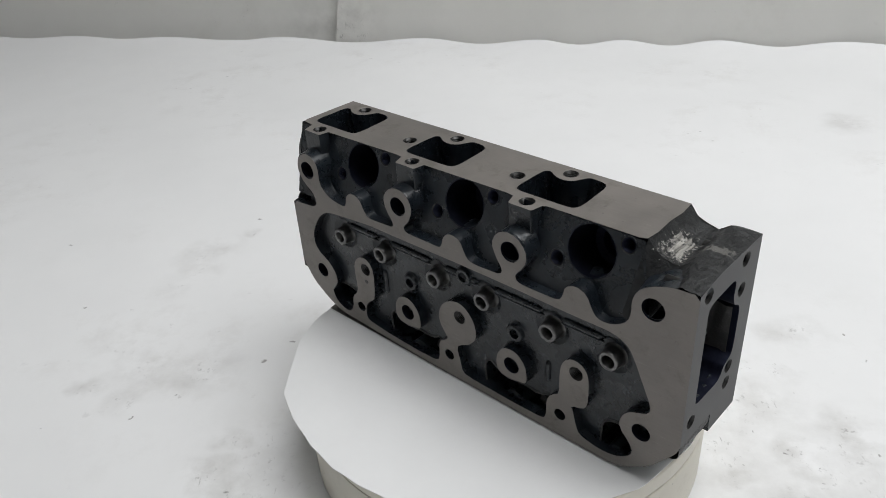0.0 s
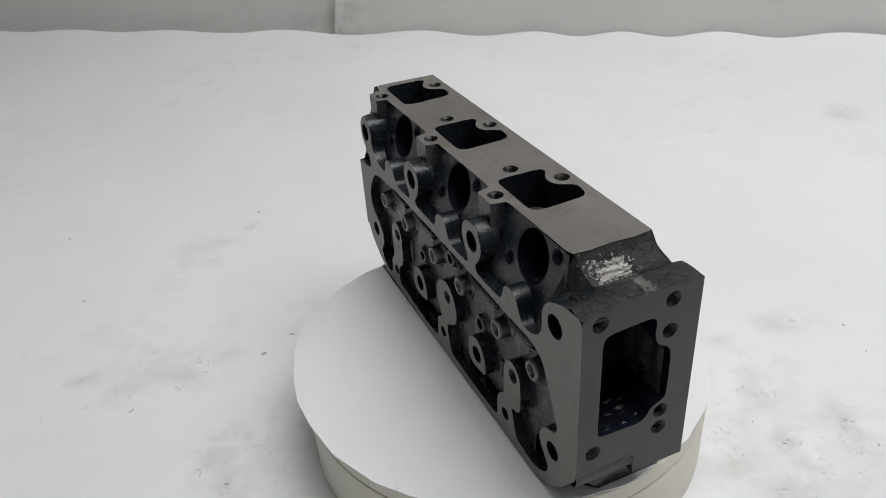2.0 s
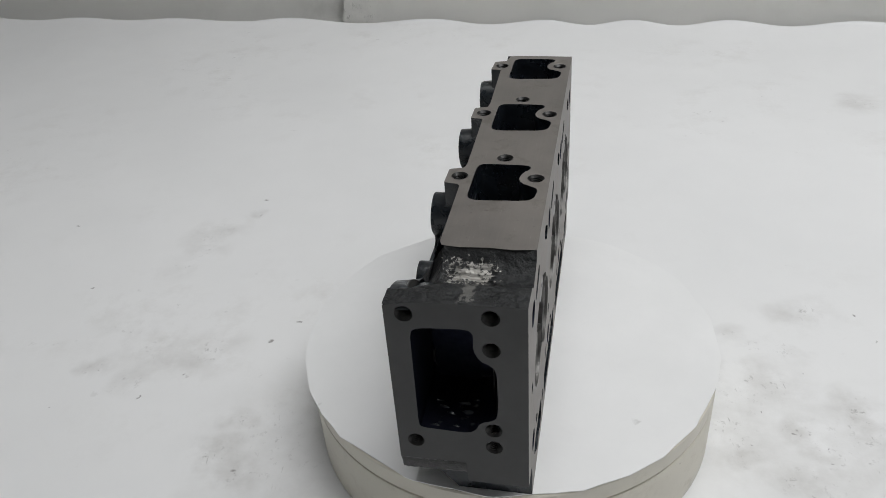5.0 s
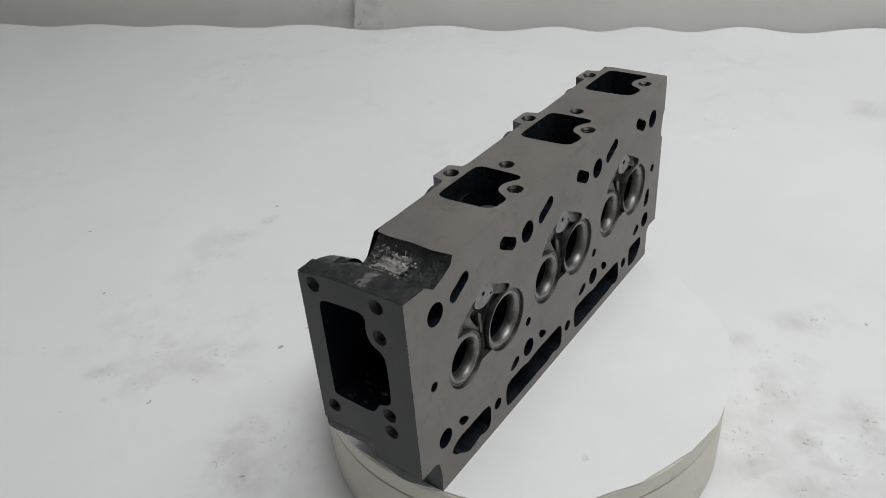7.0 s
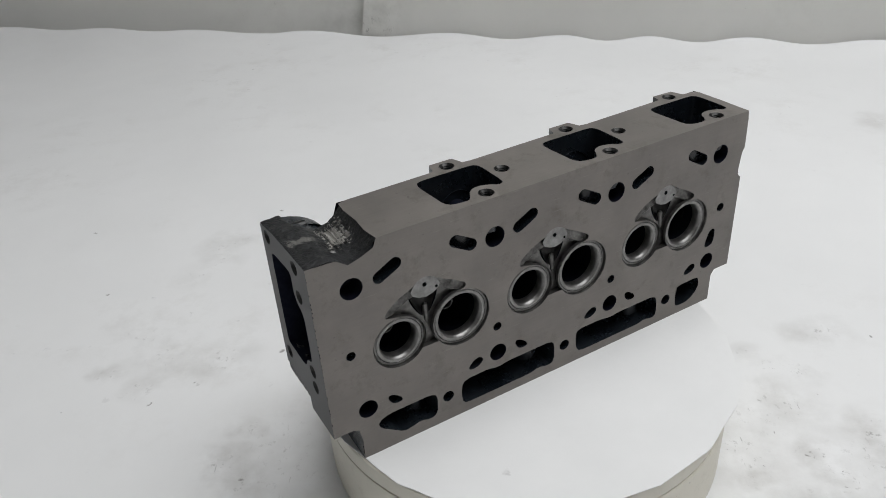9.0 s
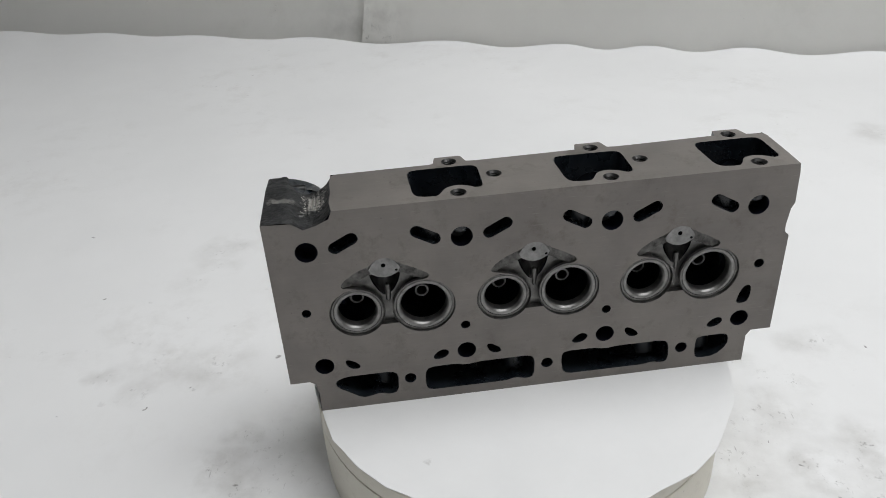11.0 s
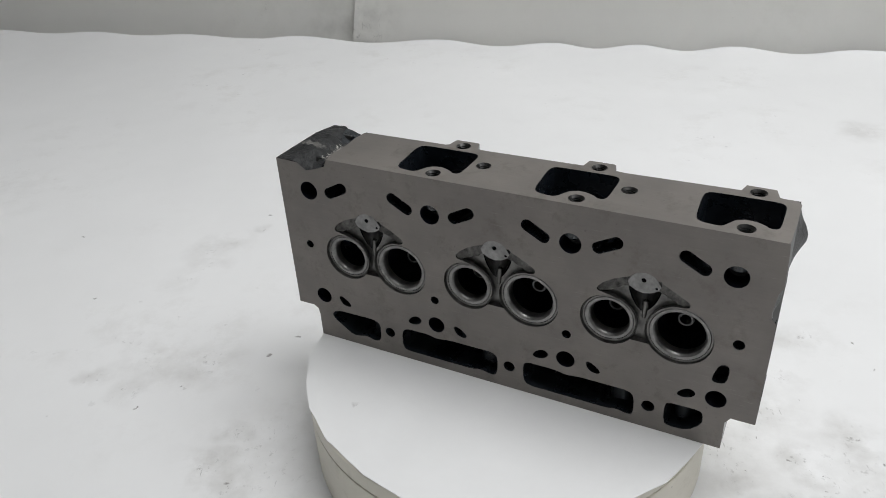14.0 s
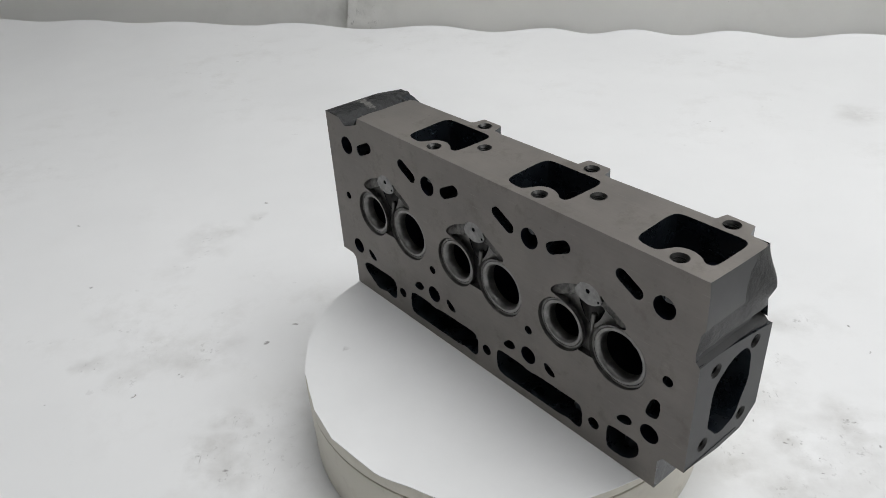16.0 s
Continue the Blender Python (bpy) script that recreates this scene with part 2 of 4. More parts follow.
WALLCLOTH = dirty_white("white_wall_sheet", (0.905, 0.895, 0.865), (0.55, 0.53, 0.48), 0.25, 0.8, [(-0.32, 1.075, -0.03, 0.027, 0.42), (-0.276, 1.066, -0.038, 0.031, 0.5), (-0.307, 1.07, 0.006, 0.027, 0.3), (-0.223, 1.057, -0.025, 0.019, 0.35), (-0.227, 1.057, -0.056, 0.018, 0.3)])
PAPER = dirty_white("white_paper", (0.80, 0.80, 0.80), (0.6, 0.6, 0.6), 0.12, 3.0, (), [(-0.1294, -0.0612, 0.0, 0.0013, 1.0), (-0.0741, -0.0897, 0.0, 0.0022, 0.25), (-0.0721, -0.0887, 0.0, 0.0016, 0.25), (-0.0861, 0.1162, 0.0, 0.0016, 0.15)])
CREAM = dirty_white("cream_plastic", (0.66, 0.63, 0.55), (0.36, 0.32, 0.25), 0.7, 5.0)
# grey stands in for an unlit room on the unseen walls
DIM = dirty_white("dim_room_grey", (0.52, 0.52, 0.515), (0.15, 0.14, 0.13), 0.3, 0.5)
PLASTER = dirty_white("white_plaster", (0.72, 0.72, 0.71), (0.6, 0.58, 0.55), 0.2, 0.5)


# ---- mesh helpers ----
def finish(name, bm, mats, parent=None, label="", smooth=35):
    me = bpy.data.meshes.new(name)
    bm.to_mesh(me)
    bm.free()
    for m in mats if isinstance(mats, (list, tuple)) else [mats]:
        me.materials.append(m)
    if smooth:
        me.polygons.foreach_set("use_smooth", [True] * len(me.polygons))
        me.set_sharp_from_angle(angle=radians(smooth))
    ob = new(name, me)
    if parent:
        ob.parent = parent
    if label:
        ob["label"] = label
    return ob


def part(name, bm, material, parent, label="", smooth=35):
    return finish(name, bm, material, parent, label, smooth)


def circle(cx, cy, r, n=28):
    return [(cx + r * math.cos(2 * math.pi * k / n), cy + r * math.sin(2 * math.pi * k / n)) for k in range(n)]


def slot(a, b, r, n=9):
    a, b = Vector(a), Vector(b)
    d = math.atan2(b.y - a.y, b.x - a.x)
    pts = [(b.x + r * math.cos(d - math.pi / 2 + math.pi * k / n), b.y + r * math.sin(d - math.pi / 2 + math.pi * k / n)) for k in range(n + 1)]
    return pts + [(a.x + r * math.cos(d + math.pi / 2 + math.pi * k / n), a.y + r * math.sin(d + math.pi / 2 + math.pi * k / n)) for k in range(n + 1)]


def soften(pts, rounds=2):
    """Rounds a closed polygon's corners by cutting them."""
    for _ in range(rounds):
        out = []
        for k, p in enumerate(pts):
            a, b = Vector(p), Vector(pts[(k + 1) % len(pts)])
            d = min(0.25, 3.0 / max((b - a).length, 1e-6))
            out += [tuple(a.lerp(b, d)), tuple(a.lerp(b, 1 - d))]
        pts = out
    return pts


def area2(pts):
    return sum(a[0] * b[1] - b[0] * a[1] for a, b in zip(pts, pts[1:] + pts[:1]))


def inside(c, lp):
    hit = False
    for (x0, y0), (x1, y1) in zip(lp, lp[1:] + lp[:1]):
        if (y0 > c[1]) != (y1 > c[1]) and c[0] < x0 + (c[1] - y0) / (y1 - y0) * (x1 - x0):
            hit = not hit
    return hit


class Plane:
    """A plane in millimetres: a corner, two directions in it and the way out of it."""

    def __init__(self, o, u, v):
        self.o, self.u, self.v = Vector(o), Vector(u).normalized(), Vector(v).normalized()
        self.n = self.u.cross(self.v)

    def at(self, p, depth=0.0):
        return (self.o + self.u * p[0] + self.v * p[1] - self.n * depth) * 0.001


def sheet(bm, plane, outer, holes=(), face=0, wall=1, rim=0.0, rim_mat=None, rim_skip=None, draft=0.0):
    """A face with holes. Each hole: points, depth, closed bottom or not, wall material. rim: depth of the walls round its edge."""
    from mathutils.geometry import delaunay_2d_cdt
    loops = [outer] + [h[0] for h in holes]
    pts, edges = [], []
    for lp in loops:
        base = len(pts)
        pts += [Vector(p) for p in lp]
        edges += [(base + j, base + (j + 1) % len(lp)) for j in range(len(lp))]
    vs, _, tris, *_ = delaunay_2d_cdt(pts, edges, [], 1, 1e-5)
    kept = []
    for t in tris:
        c = sum((vs[j] for j in t), Vector((0, 0))) / len(t)
        if inside(c, outer) and not any(inside(c, h[0]) for h in holes):
            kept.append(t if area2([tuple(vs[j]) for j in t]) > 0 else t[::-1])
    tris = kept
    made = [bm.verts.new(plane.at(p)) for p in vs]
    for t in tris:
        try:
            f = bm.faces.new([made[j] for j in t])
            f.material_index = face
        except ValueError:
            pass

    def skirt(lp, depth, closed, mat, inward):
        if (area2(lp) > 0) != (not inward):
            lp = lp[::-1]
        c = sum((Vector(p) for p in lp), Vector((0, 0))) / len(lp)
        low = [Vector(p) + (Vector(p) - c).normalized() * (draft if not inward else 0.0) for p in lp]
        top = [bm.verts.new(plane.at(p)) for p in lp]
        bot = [bm.verts.new(plane.at(p, depth)) for p in low]
        for j in range(len(lp)):
            if rim_skip and not inward and rim_skip(lp[j], lp[(j + 1) % len(lp)]):
                continue
            f = bm.faces.new((top[j], bot[j], bot[(j + 1) % len(lp)], top[(j + 1) % len(lp)]))
            f.material_index = mat
        if closed:
            f = bm.faces.new(bot)
            f.material_index = mat

    for h in holes:
        skirt(h[0], h[1], h[2] if len(h) > 2 else False, h[3] if len(h) > 3 else wall, True)
    if rim:
        skirt(outer, rim, False, wall if rim_mat is None else rim_mat, False)


def lathe(bm, origin, axis, profile, n=32, mat=0):
    """Spins (radius, height) points about an axis; millimetres."""
    axis = Vector(axis).normalized()
    u = axis.orthogonal().normalized()
    v = axis.cross(u)
    rings = []
    for r, h in profile:
        rings.append([bm.verts.new((Vector(origin) + axis * h + (u * math.cos(2 * math.pi * k / n) + v * math.sin(2 * math.pi * k / n)) * r) * 0.001) for k in range(n)])
    for a, b in zip(rings, rings[1:]):
        for k in range(n):
            f = bm.faces.new((a[k], a[(k + 1) % n], b[(k + 1) % n], b[k]))
            f.material_index = mat


TAPPED = []


def thread(plane, p, r, depth):
    """Notes a tapped hole, to be built under the part that is being made."""
    TAPPED.append((plane, p, r, depth))


def threaded_hole(plane, p, r, depth, parent):
    """A tapped hole's chamfer and its ridges, down a hole of that radius."""
    prof = [(r + 0.9, -0.02), (r, 0.9)]
    h = 0.9
    while h < depth - 1:
        prof += [(r - 0.62, h + 0.65), (r, h + 1.3)]
        h += 1.3
    prof += [(r - 0.4, depth + 8)]
    o = plane.o + plane.u * p[0] + plane.v * p[1]
    bm = bmesh.new()
    lathe(bm, o, -plane.n, prof, 20)
    part("threaded_hole", bm, THREAD, parent, "dark steel thread of a tapped hole")


# ---- room ----
def quad_mesh(name, pts, mat, nx=1, ny=1):
    bm = bmesh.new()
    a, b, c, d = [Vector(p) for p in pts]
    grid = [[bm.verts.new(a.lerp(b, i / nx).lerp(d.lerp(c, i / nx), j / ny)) for i in range(nx + 1)] for j in range(ny + 1)]
    for j in range(ny):
        for i in range(nx):
            bm.faces.new((grid[j][i], grid[j][i + 1], grid[j + 1][i + 1], grid[j + 1][i]))
    return bm


# backdrop runs through these two places on the floor
WALL_A, WALL_B = Vector((-0.274, 1.0555)), Vector((1.0, -0.205)).normalized()
BACK = Vector((0.205, 1.0)).normalized()


def wall_point(s, out=0.0):
    p = WALL_A + WALL_B * s + BACK * out
    return p.x, p.y


# crests of the floor sheet's buckled edge, along the backdrop
CRESTS = [-2.6, -2.0, -1.5, -1.1, -0.82, -0.585, -0.362, -0.113, 0.175, 0.39, 0.542, 0.706, 0.905, 1.2, 1.5, 1.8, 2.1, 2.5]


def buckle(s):
    i = max(j for j, c in enumerate(CRESTS[:-1]) if c <= s + 1e-6)
    return 2 * math.pi * (s - CRESTS[i]) / (CRESTS[i + 1] - CRESTS[i])


def build_room():
    lo, hi = -2.6, 2.4
    # floor sheet with a slightly buckled edge at the backdrop
    bm = bmesh.new()
    rows = []
    for j in range(61):
        v = j / 60
        row = []
        for i in range(321):
            s = lo + (hi - lo) * i / 320
            ex, ey = wall_point(s)
            y = -2.4 + (ey + 2.4) * (1 - (1 - v) ** 1.6)
            back = max(0.0, (v - 0.72) / 0.28)
            x = s + (ex - s) * v
            lift = back ** 4 * (0.0032 + (0.0048 if s > -0.2 else 0.0028) * math.cos(buckle(s)) + 0.0012 * noise.noise((s * 6.5, 2.0, 0.0)))
            ripple = 0.0022 * noise.noise((s * 3 + y * 2, y * 4, 3.0))
            row.append(bm.verts.new((x, y, FLOOR_Z + max(lift, -0.002) + ripple * v)))
        rows.append(row)
    for a, b in zip(rows, rows[1:]):
        for k in range(320):
            bm.faces.new((a[k], a[k + 1], b[k + 1], b[k]))
    tagged(finish("floor", bm, CLOTH), "white sheet laid over the floor, smudged with dark dirt", "floor", kind="structure")
    bm = quad_mesh("", [(-3.5, -3, FLOOR_Z - 0.012), (3.5, -3, FLOOR_Z - 0.012), (3.5, 3, FLOOR_Z - 0.012), (-3.5, 3, FLOOR_Z - 0.012)], PLASTER)
    tagged(finish("ground", bm, PLASTER), "plain pale floor slab under the white sheet", "floor", kind="structure")

    def panel(name, s0, s1, out, label):
        bm = bmesh.new()
        n = int((s1 - s0) * 40)
        cols = []
        for i in range(n + 1):
            s = s0 + (s1 - s0) * i / n
            col = []
            for j in range(25):
                z = FLOOR_Z - 0.01 + 2.35 * (j / 24) ** 1.5
                w = out + 0.5 * min(z - FLOOR_Z, 0.5) + 0.004 * noise.noise((s * 3.2, z * 2.0, 1.7)) + 0.012 + 0.003 * math.sin(s * 9)
                x, y = wall_point(s, w)
                col.append(bm.verts.new((x, y, z)))
            cols.append(col)
        for a, b in zip(cols, cols[1:]):
            for k in range(24):
                bm.faces.new((a[k], b[k], b[k + 1], a[k + 1]))
        bmesh.ops.solidify(bm, geom=bm.faces[:], thickness=-0.003)
        tagged(finish(name, bm, WALLCLOTH), label, "wall", kind="structure")

    panel("wall_north", -2.7, 0.4, 0.022, "white sheet hung as a backdrop, stained near its seam")
    panel("wall_north_panel", -0.005, 2.6, -0.004, "white sheet hung as a backdrop, lapped over its neighbour")
    # unseen room shell; its grey side and south walls added to cut fill
    w, e, s, h = -2.5, 2.4, -2.4, 2.4
    for name, lo3, hi3 in (("wall_west", (w - 0.1, s, -0.1), (w, 2.2, h)), ("wall_east", (e, s, -0.1), (e + 0.1, 2.2, h)),
                           ("wall_south", (w - 0.1, s - 0.1, -0.1), (e + 0.1, s, h)), ("ceiling", (w - 0.1, s - 0.1, h), (e + 0.1, 2.3, h + 0.1))):
        bm = bmesh.new()
        bmesh.ops.create_cube(bm, size=1)
        for v in bm.verts:
            v.co = [lo3[k] if v.co[k] < 0 else hi3[k] for k in range(3)]
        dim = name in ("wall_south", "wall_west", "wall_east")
        tagged(finish(name, bm, DIM if dim else PLASTER), ("unseen grey fill-cutting " if dim else "plain white plastered ") + name.split("_")[0], name.split("_")[0], kind="structure")


build_room()


# ---- turntable ----
def build_turntable():
    top = tagged(new("turntable"), "cream plastic photo turntable standing on the white sheet", "turntable")
    bm = bmesh.new()
    h0 = FLOOR_Z * 1000
    lathe(bm, (0, 0, 0), (0, 0, 1), [(0.5, h0 + 0.2), (143.4, h0 + 0.2), (144.8, h0 + 1.4), (145, -17), (144.6, -15.9), (143.2, -15.4), (0.5, -15.4)], 120)
    part("drum", bm, CREAM, top)
    bm = bmesh.new()
    lathe(bm, (0, 0, 0), (0, 0, 1), [(0.5, -14.2), (143.4, -14.2), (144.9, -13.6), (145, -2.0), (144.2, -1.0), (0.5, -1.0)], 120)
    platter = part("platter", bm, CREAM, top, "cream plastic turning platter")
    return top, platter


def build_paper():
    bm = bmesh.new()
    radii = [(0, 152.2), (19, 158.2), (30, 159.4), (46, 157.6), (52, 160.2), (62, 156.4), (74, 153.2), (84, 151.8), (92, 150.2), (106, 149.9), (120, 148.5), (130, 147.2), (140, 146.7), (163, 146.3), (183, 146.1),
             (204, 145.9), (216, 145.7), (226, 145.8), (240, 145.2), (256, 145.3), (268, 147), (285, 148.5), (304, 150.6), (313, 151.6), (321, 149.6), (332, 151), (340, 149.8), (350, 150.2), (360, 151.5)]
    n = 180
    ring = []
    for k in range(n):
        a = 360 * k / n
        # straight cuts from corner to corner
        i = max(j for j, p in enumerate(radii[:-1]) if p[0] <= a)
        (a0, r0), (a1, r1) = radii[i], radii[i + 1]
        s0, s1, span = math.sin(radians(a - a0)), math.sin(radians(a1 - a)), math.sin(radians(a1 - a0))
        r = 0.1 + r0 * r1 * span / (r0 * s0 + r1 * s1) + 0.45 * noise.noise((k * 0.35, 0, 0))
        ring.append((r * math.cos(radians(a)), r * math.sin(radians(a))))
    shells = []
    for low in (0.0, 0.6):
        levels = []
        for f in (0.5, 0.88, 0.95, 1.0):
            levels.append([])
            for x, y in ring:
                droop = 2.0 * max(0.0, (math.hypot(x * f, y * f) - 144) / 16) ** 2
                levels[-1].append(bm.verts.new((x * f * 0.001, y * f * 0.001, (-0.05 - low - droop) * 0.001)))
        mid = bm.verts.new((0, 0, (-0.05 - low) * 0.001))
        for k in range(n):
            q = (k + 1) % n
            fs = [(mid, levels[0][k], levels[0][q])] + [(a[k], b[k], b[q], a[q]) for a, b in zip(levels, levels[1:])]
            for f in fs:
                bm.faces.new(f if low == 0 else f[::-1])
        shells.append(levels[-1])
    for k in range(n):
        q = (k + 1) % n
        bm.faces.new((shells[0][k], shells[1][k], shells[1][q], shells[0][q]))
    return tagged(finish("paper_disc", bm, PAPER), "hand-cut disc of white card on the turntable", "paper")


TABLE, PLATTER = build_turntable()
DISC = build_paper()


# ---- cylinder head (millimetres; x along it, y from the gasket face to the rocker face, z up as it stands) ----
PITCH = 94.55
SHELF = 33.0
GASKET, ROCKER, TOP = -30.5, 39.5, 151.4
BOLT_X = [-133.8, -39.3, 55.2, 149.8]
UNITS = [-88.4, 6.1, 100.7]
I_IRON, I_BLACK, I_GREY, I_SCUFF, I_POCKET, I_GUIDE, I_THREAD, I_BORE, I_CAST = range(9)

P_GASKET = Plane((0, GASKET, 0), (1, 0, 0), (0, 0, 1))
P_ROCKER = Plane((0, ROCKER, 0), (-1, 0, 0), (0, 0, 1))
P_TOP = Plane((0, 0, TOP), (1, 0, 0), (0, 1, 0))
P_WEST = Plane((-158, 0, 0), (0, -1, 0), (0, 0, 1))
P_EAST = Plane((173.6, 0, 0), (0, 1, 0), (0, 0, 1))


def mir(pts):
    return [(-x, z) for x, z in pts]


def gasket_side(bm):
    outline = [(-158, 26), (-145, 26), (-141.5, 23.5), (-140, 15), (-140.5, 0), (157, 0), (157, 21.5), (160, 26), (174, 26), (174, 100),
               (171, 103), (170.6, 108), (172, 120), (174, 124), (173.4, 145), (172.6, TOP), (-115.8, TOP), (-118, 146.2), (-126, 142.8), (-133.7, 140.7), (-140.4, 145.6), (-158, 146.3)]
    chips = random.Random(5)
    outline += [(-158 + max(0.0, chips.gauss(-0.1, 0.33)), 146.3 - 120.3 * k / 150) for k in range(1, 150)]
    holes = []
    for x in BOLT_X:
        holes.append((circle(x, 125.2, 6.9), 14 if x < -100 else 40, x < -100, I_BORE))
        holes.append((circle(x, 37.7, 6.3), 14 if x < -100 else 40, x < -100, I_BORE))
    for x in BOLT_X[:3]:
        holes.append((slot((x + 17.2, 126.2), (x + 27.6, 131.6), 4.0), 13, False, I_BLACK))
        holes.append((slot((x + 67.0, 131.8), (x + 77.6, 125.8), 4.0), 13, False, I_BLACK))
        holes.append((soften([(x + 13.5, 39.3), (x + 15, 41), (x + 18.5, 39.6), (x + 22.5, 36.5), (x + 23.5, 33.6), (x + 21, 32.6), (x + 17, 33.2), (x + 14.5, 36)], 1), 16, False, I_BLACK))
        holes.append((soften([(x + 71.5, 34.2), (x + 74, 32.6), (x + 79, 33.2), (x + 82.5, 36), (x + 82.5, 38.8), (x + 79.5, 40.6), (x + 76, 39.6), (x + 73, 37)], 1), 16, False, I_BLACK))
    for x, z, r in ((-139.8, 81, 3.0), (-39.4, 58.6, 3.1), (55.1, 58, 3.1), (157.1, 81, 3.4), (-78.4, 19.5, 4.0), (15.6, 18.6, 4.1), (110.7, 17.9, 4.2)):
        holes.append((circle(x, z, r, 18), 20, False, I_BLACK))
    holes.append((soften([(148.5, 63.4), (152.7, 65), (155, 62), (154.2, 51.8), (150, 50), (145.9, 50.6), (145.6, 54)], 1), 16, False, I_BLACK))
    for win in ([(-128.5, 23.7), (-121.8, 26.8), (-90.8, 27), (-86.2, 23.9), (-87.1, 9.4), (-92.7, 7.4), (-99.5, 10), (-106, 8), (-112, 7.4), (-119.3, 12.7), (-127.9, 18.7)],
                [(-68.2, 22.4), (-65.3, 26.8), (-46.5, 27.2), (-40.6, 25.2), (-30.7, 26.8), (3.6, 26.9), (7.1, 23.2), (6.7, 9.2), (2.4, 6.7), (-6.7, 9.2), (-12.6, 7.2), (-65.5, 7.2), (-68.4, 11)],
                [(25.5, 22.5), (27.7, 26.6), (48.1, 26.6), (55.7, 24.8), (64.9, 26.1), (97.9, 26), (101.4, 22.2), (101.9, 8.6), (98.9, 6.3), (90.2, 8.4), (84.8, 6.8), (29.7, 6.8), (26.1, 11)],
                [(120.6, 21.7), (122.2, 25.4), (142, 25.7), (144.2, 22.5), (144.4, 15.3), (136.2, 7.1), (123.6, 6.4), (121, 9.5)]):
        holes.append((soften(win, 1), 42, True, I_BLACK))
    for x in UNITS:
        # one recess per cylinder: both valve throats, the trough between them and two wings round the insert
        holes.append((recess(x), 4.2, False, I_POCKET))
    sheet(bm, P_GASKET, outline, holes, I_IRON)
    # outer skin between the two faces; top, ends and castings are built on their own
    cast = {0, 1, 2, 3, 5, 6, 7}
    n = len(outline)
    for k in range(n):
        a, b = outline[k], outline[(k + 1) % n]
        if k >= 15 or k == 4:
            continue
        y1 = (2.8 if k < 2 else 11.0) if k < 4 else 20.0
        q = [bm.verts.new((x * 0.001, y * 0.001, z * 0.001)) for x, y, z in ((a[0], GASKET, a[1]), (a[0], y1, a[1]), (b[0], y1, b[1]), (b[0], GASKET, b[1]))]
        if k == 8:
            bm.verts.remove(q[0]), [bm.verts.remove(v) for v in q[1:]]
            continue
        bm.faces.new(q).material_index = I_BLACK if k in cast else I_GREY
    # underside
    q = [bm.verts.new((x * 0.001, y * 0.001, 0)) for x, y in ((-140.5, GASKET), (157, GASKET), (150, ROCKER - 1), (-114, ROCKER - 1), (-140.5, 12))]
    bm.faces.new(q).material_index = I_IRON


def gasket_inside(skin):
    """Core columns behind the water windows, and the floors of the combustion recesses."""
    for x in (-96, -4.5, 90, 131):
        bm = bmesh.new()
        lathe(bm, (x, GASKET + 17, -2), (0, 0.12, 1), [(8.5, 2.4), (7.6, 10), (7.4, 20), (9, 34)], 20)
        part("core_column", bm, BLACK, skin)
    floor = Plane((0, GASKET + 4.2, 0), (1, 0, 0), (0, 0, 1))
    for x in UNITS:
        bm = bmesh.new()
        throat_hole = [(x - 9.6, 112), (x - 10.2, 104), (x - 8.6, 96.5), (x - 5, 90), (x - 2, 86.5), (x + 2, 86.5), (x + 5, 90), (x + 8.6, 96.5), (x + 10.2, 104), (x + 9.6, 112)]
        # valve throat walls coloured near-black for the shade within
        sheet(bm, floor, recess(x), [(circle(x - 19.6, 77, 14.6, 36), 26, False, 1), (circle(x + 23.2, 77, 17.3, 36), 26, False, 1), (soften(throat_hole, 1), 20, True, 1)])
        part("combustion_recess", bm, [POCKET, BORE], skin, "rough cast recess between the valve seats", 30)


def arc(cx, cz, r, a0, a1, n):
    return [(cx + r * math.cos(radians(a0 + (a1 - a0) * k / n)), cz + r * math.sin(radians(a0 + (a1 - a0) * k / n))) for k in range(n + 1)]


def recess(x):
    """Outline of the recess of one cylinder in the gasket face, anticlockwise."""
    ex, inn = (x - 19.6, 77.0), (x + 23.2, 77.0)
    pts = arc(*ex, 17.8, 78, 318, 26)
    pts += [(x - 5.5, 66.3), (x + 5.2, 66.3)]
    pts += arc(*inn, 20.0, 212, 452, 28)
    pts += [(x + 26.4, 98.2), (x + 27.2, 99.3), (x + 27.2, 100.6), (x + 26.2, 102.0), (x + 19, 106.4), (x + 11, 110.4), (x + 9.6, 112)]
    pts += arc(x, 105.5, 10.2, 36, 144, 8)
    pts += [(x - 10.5, 110.6), (x - 18.5, 107.2), (x - 25, 102.6), (x - 27.4, 99.6), (x - 27.7, 97.9), (x - 26.8, 96.7), (x - 24, 96.2)]
    return pts


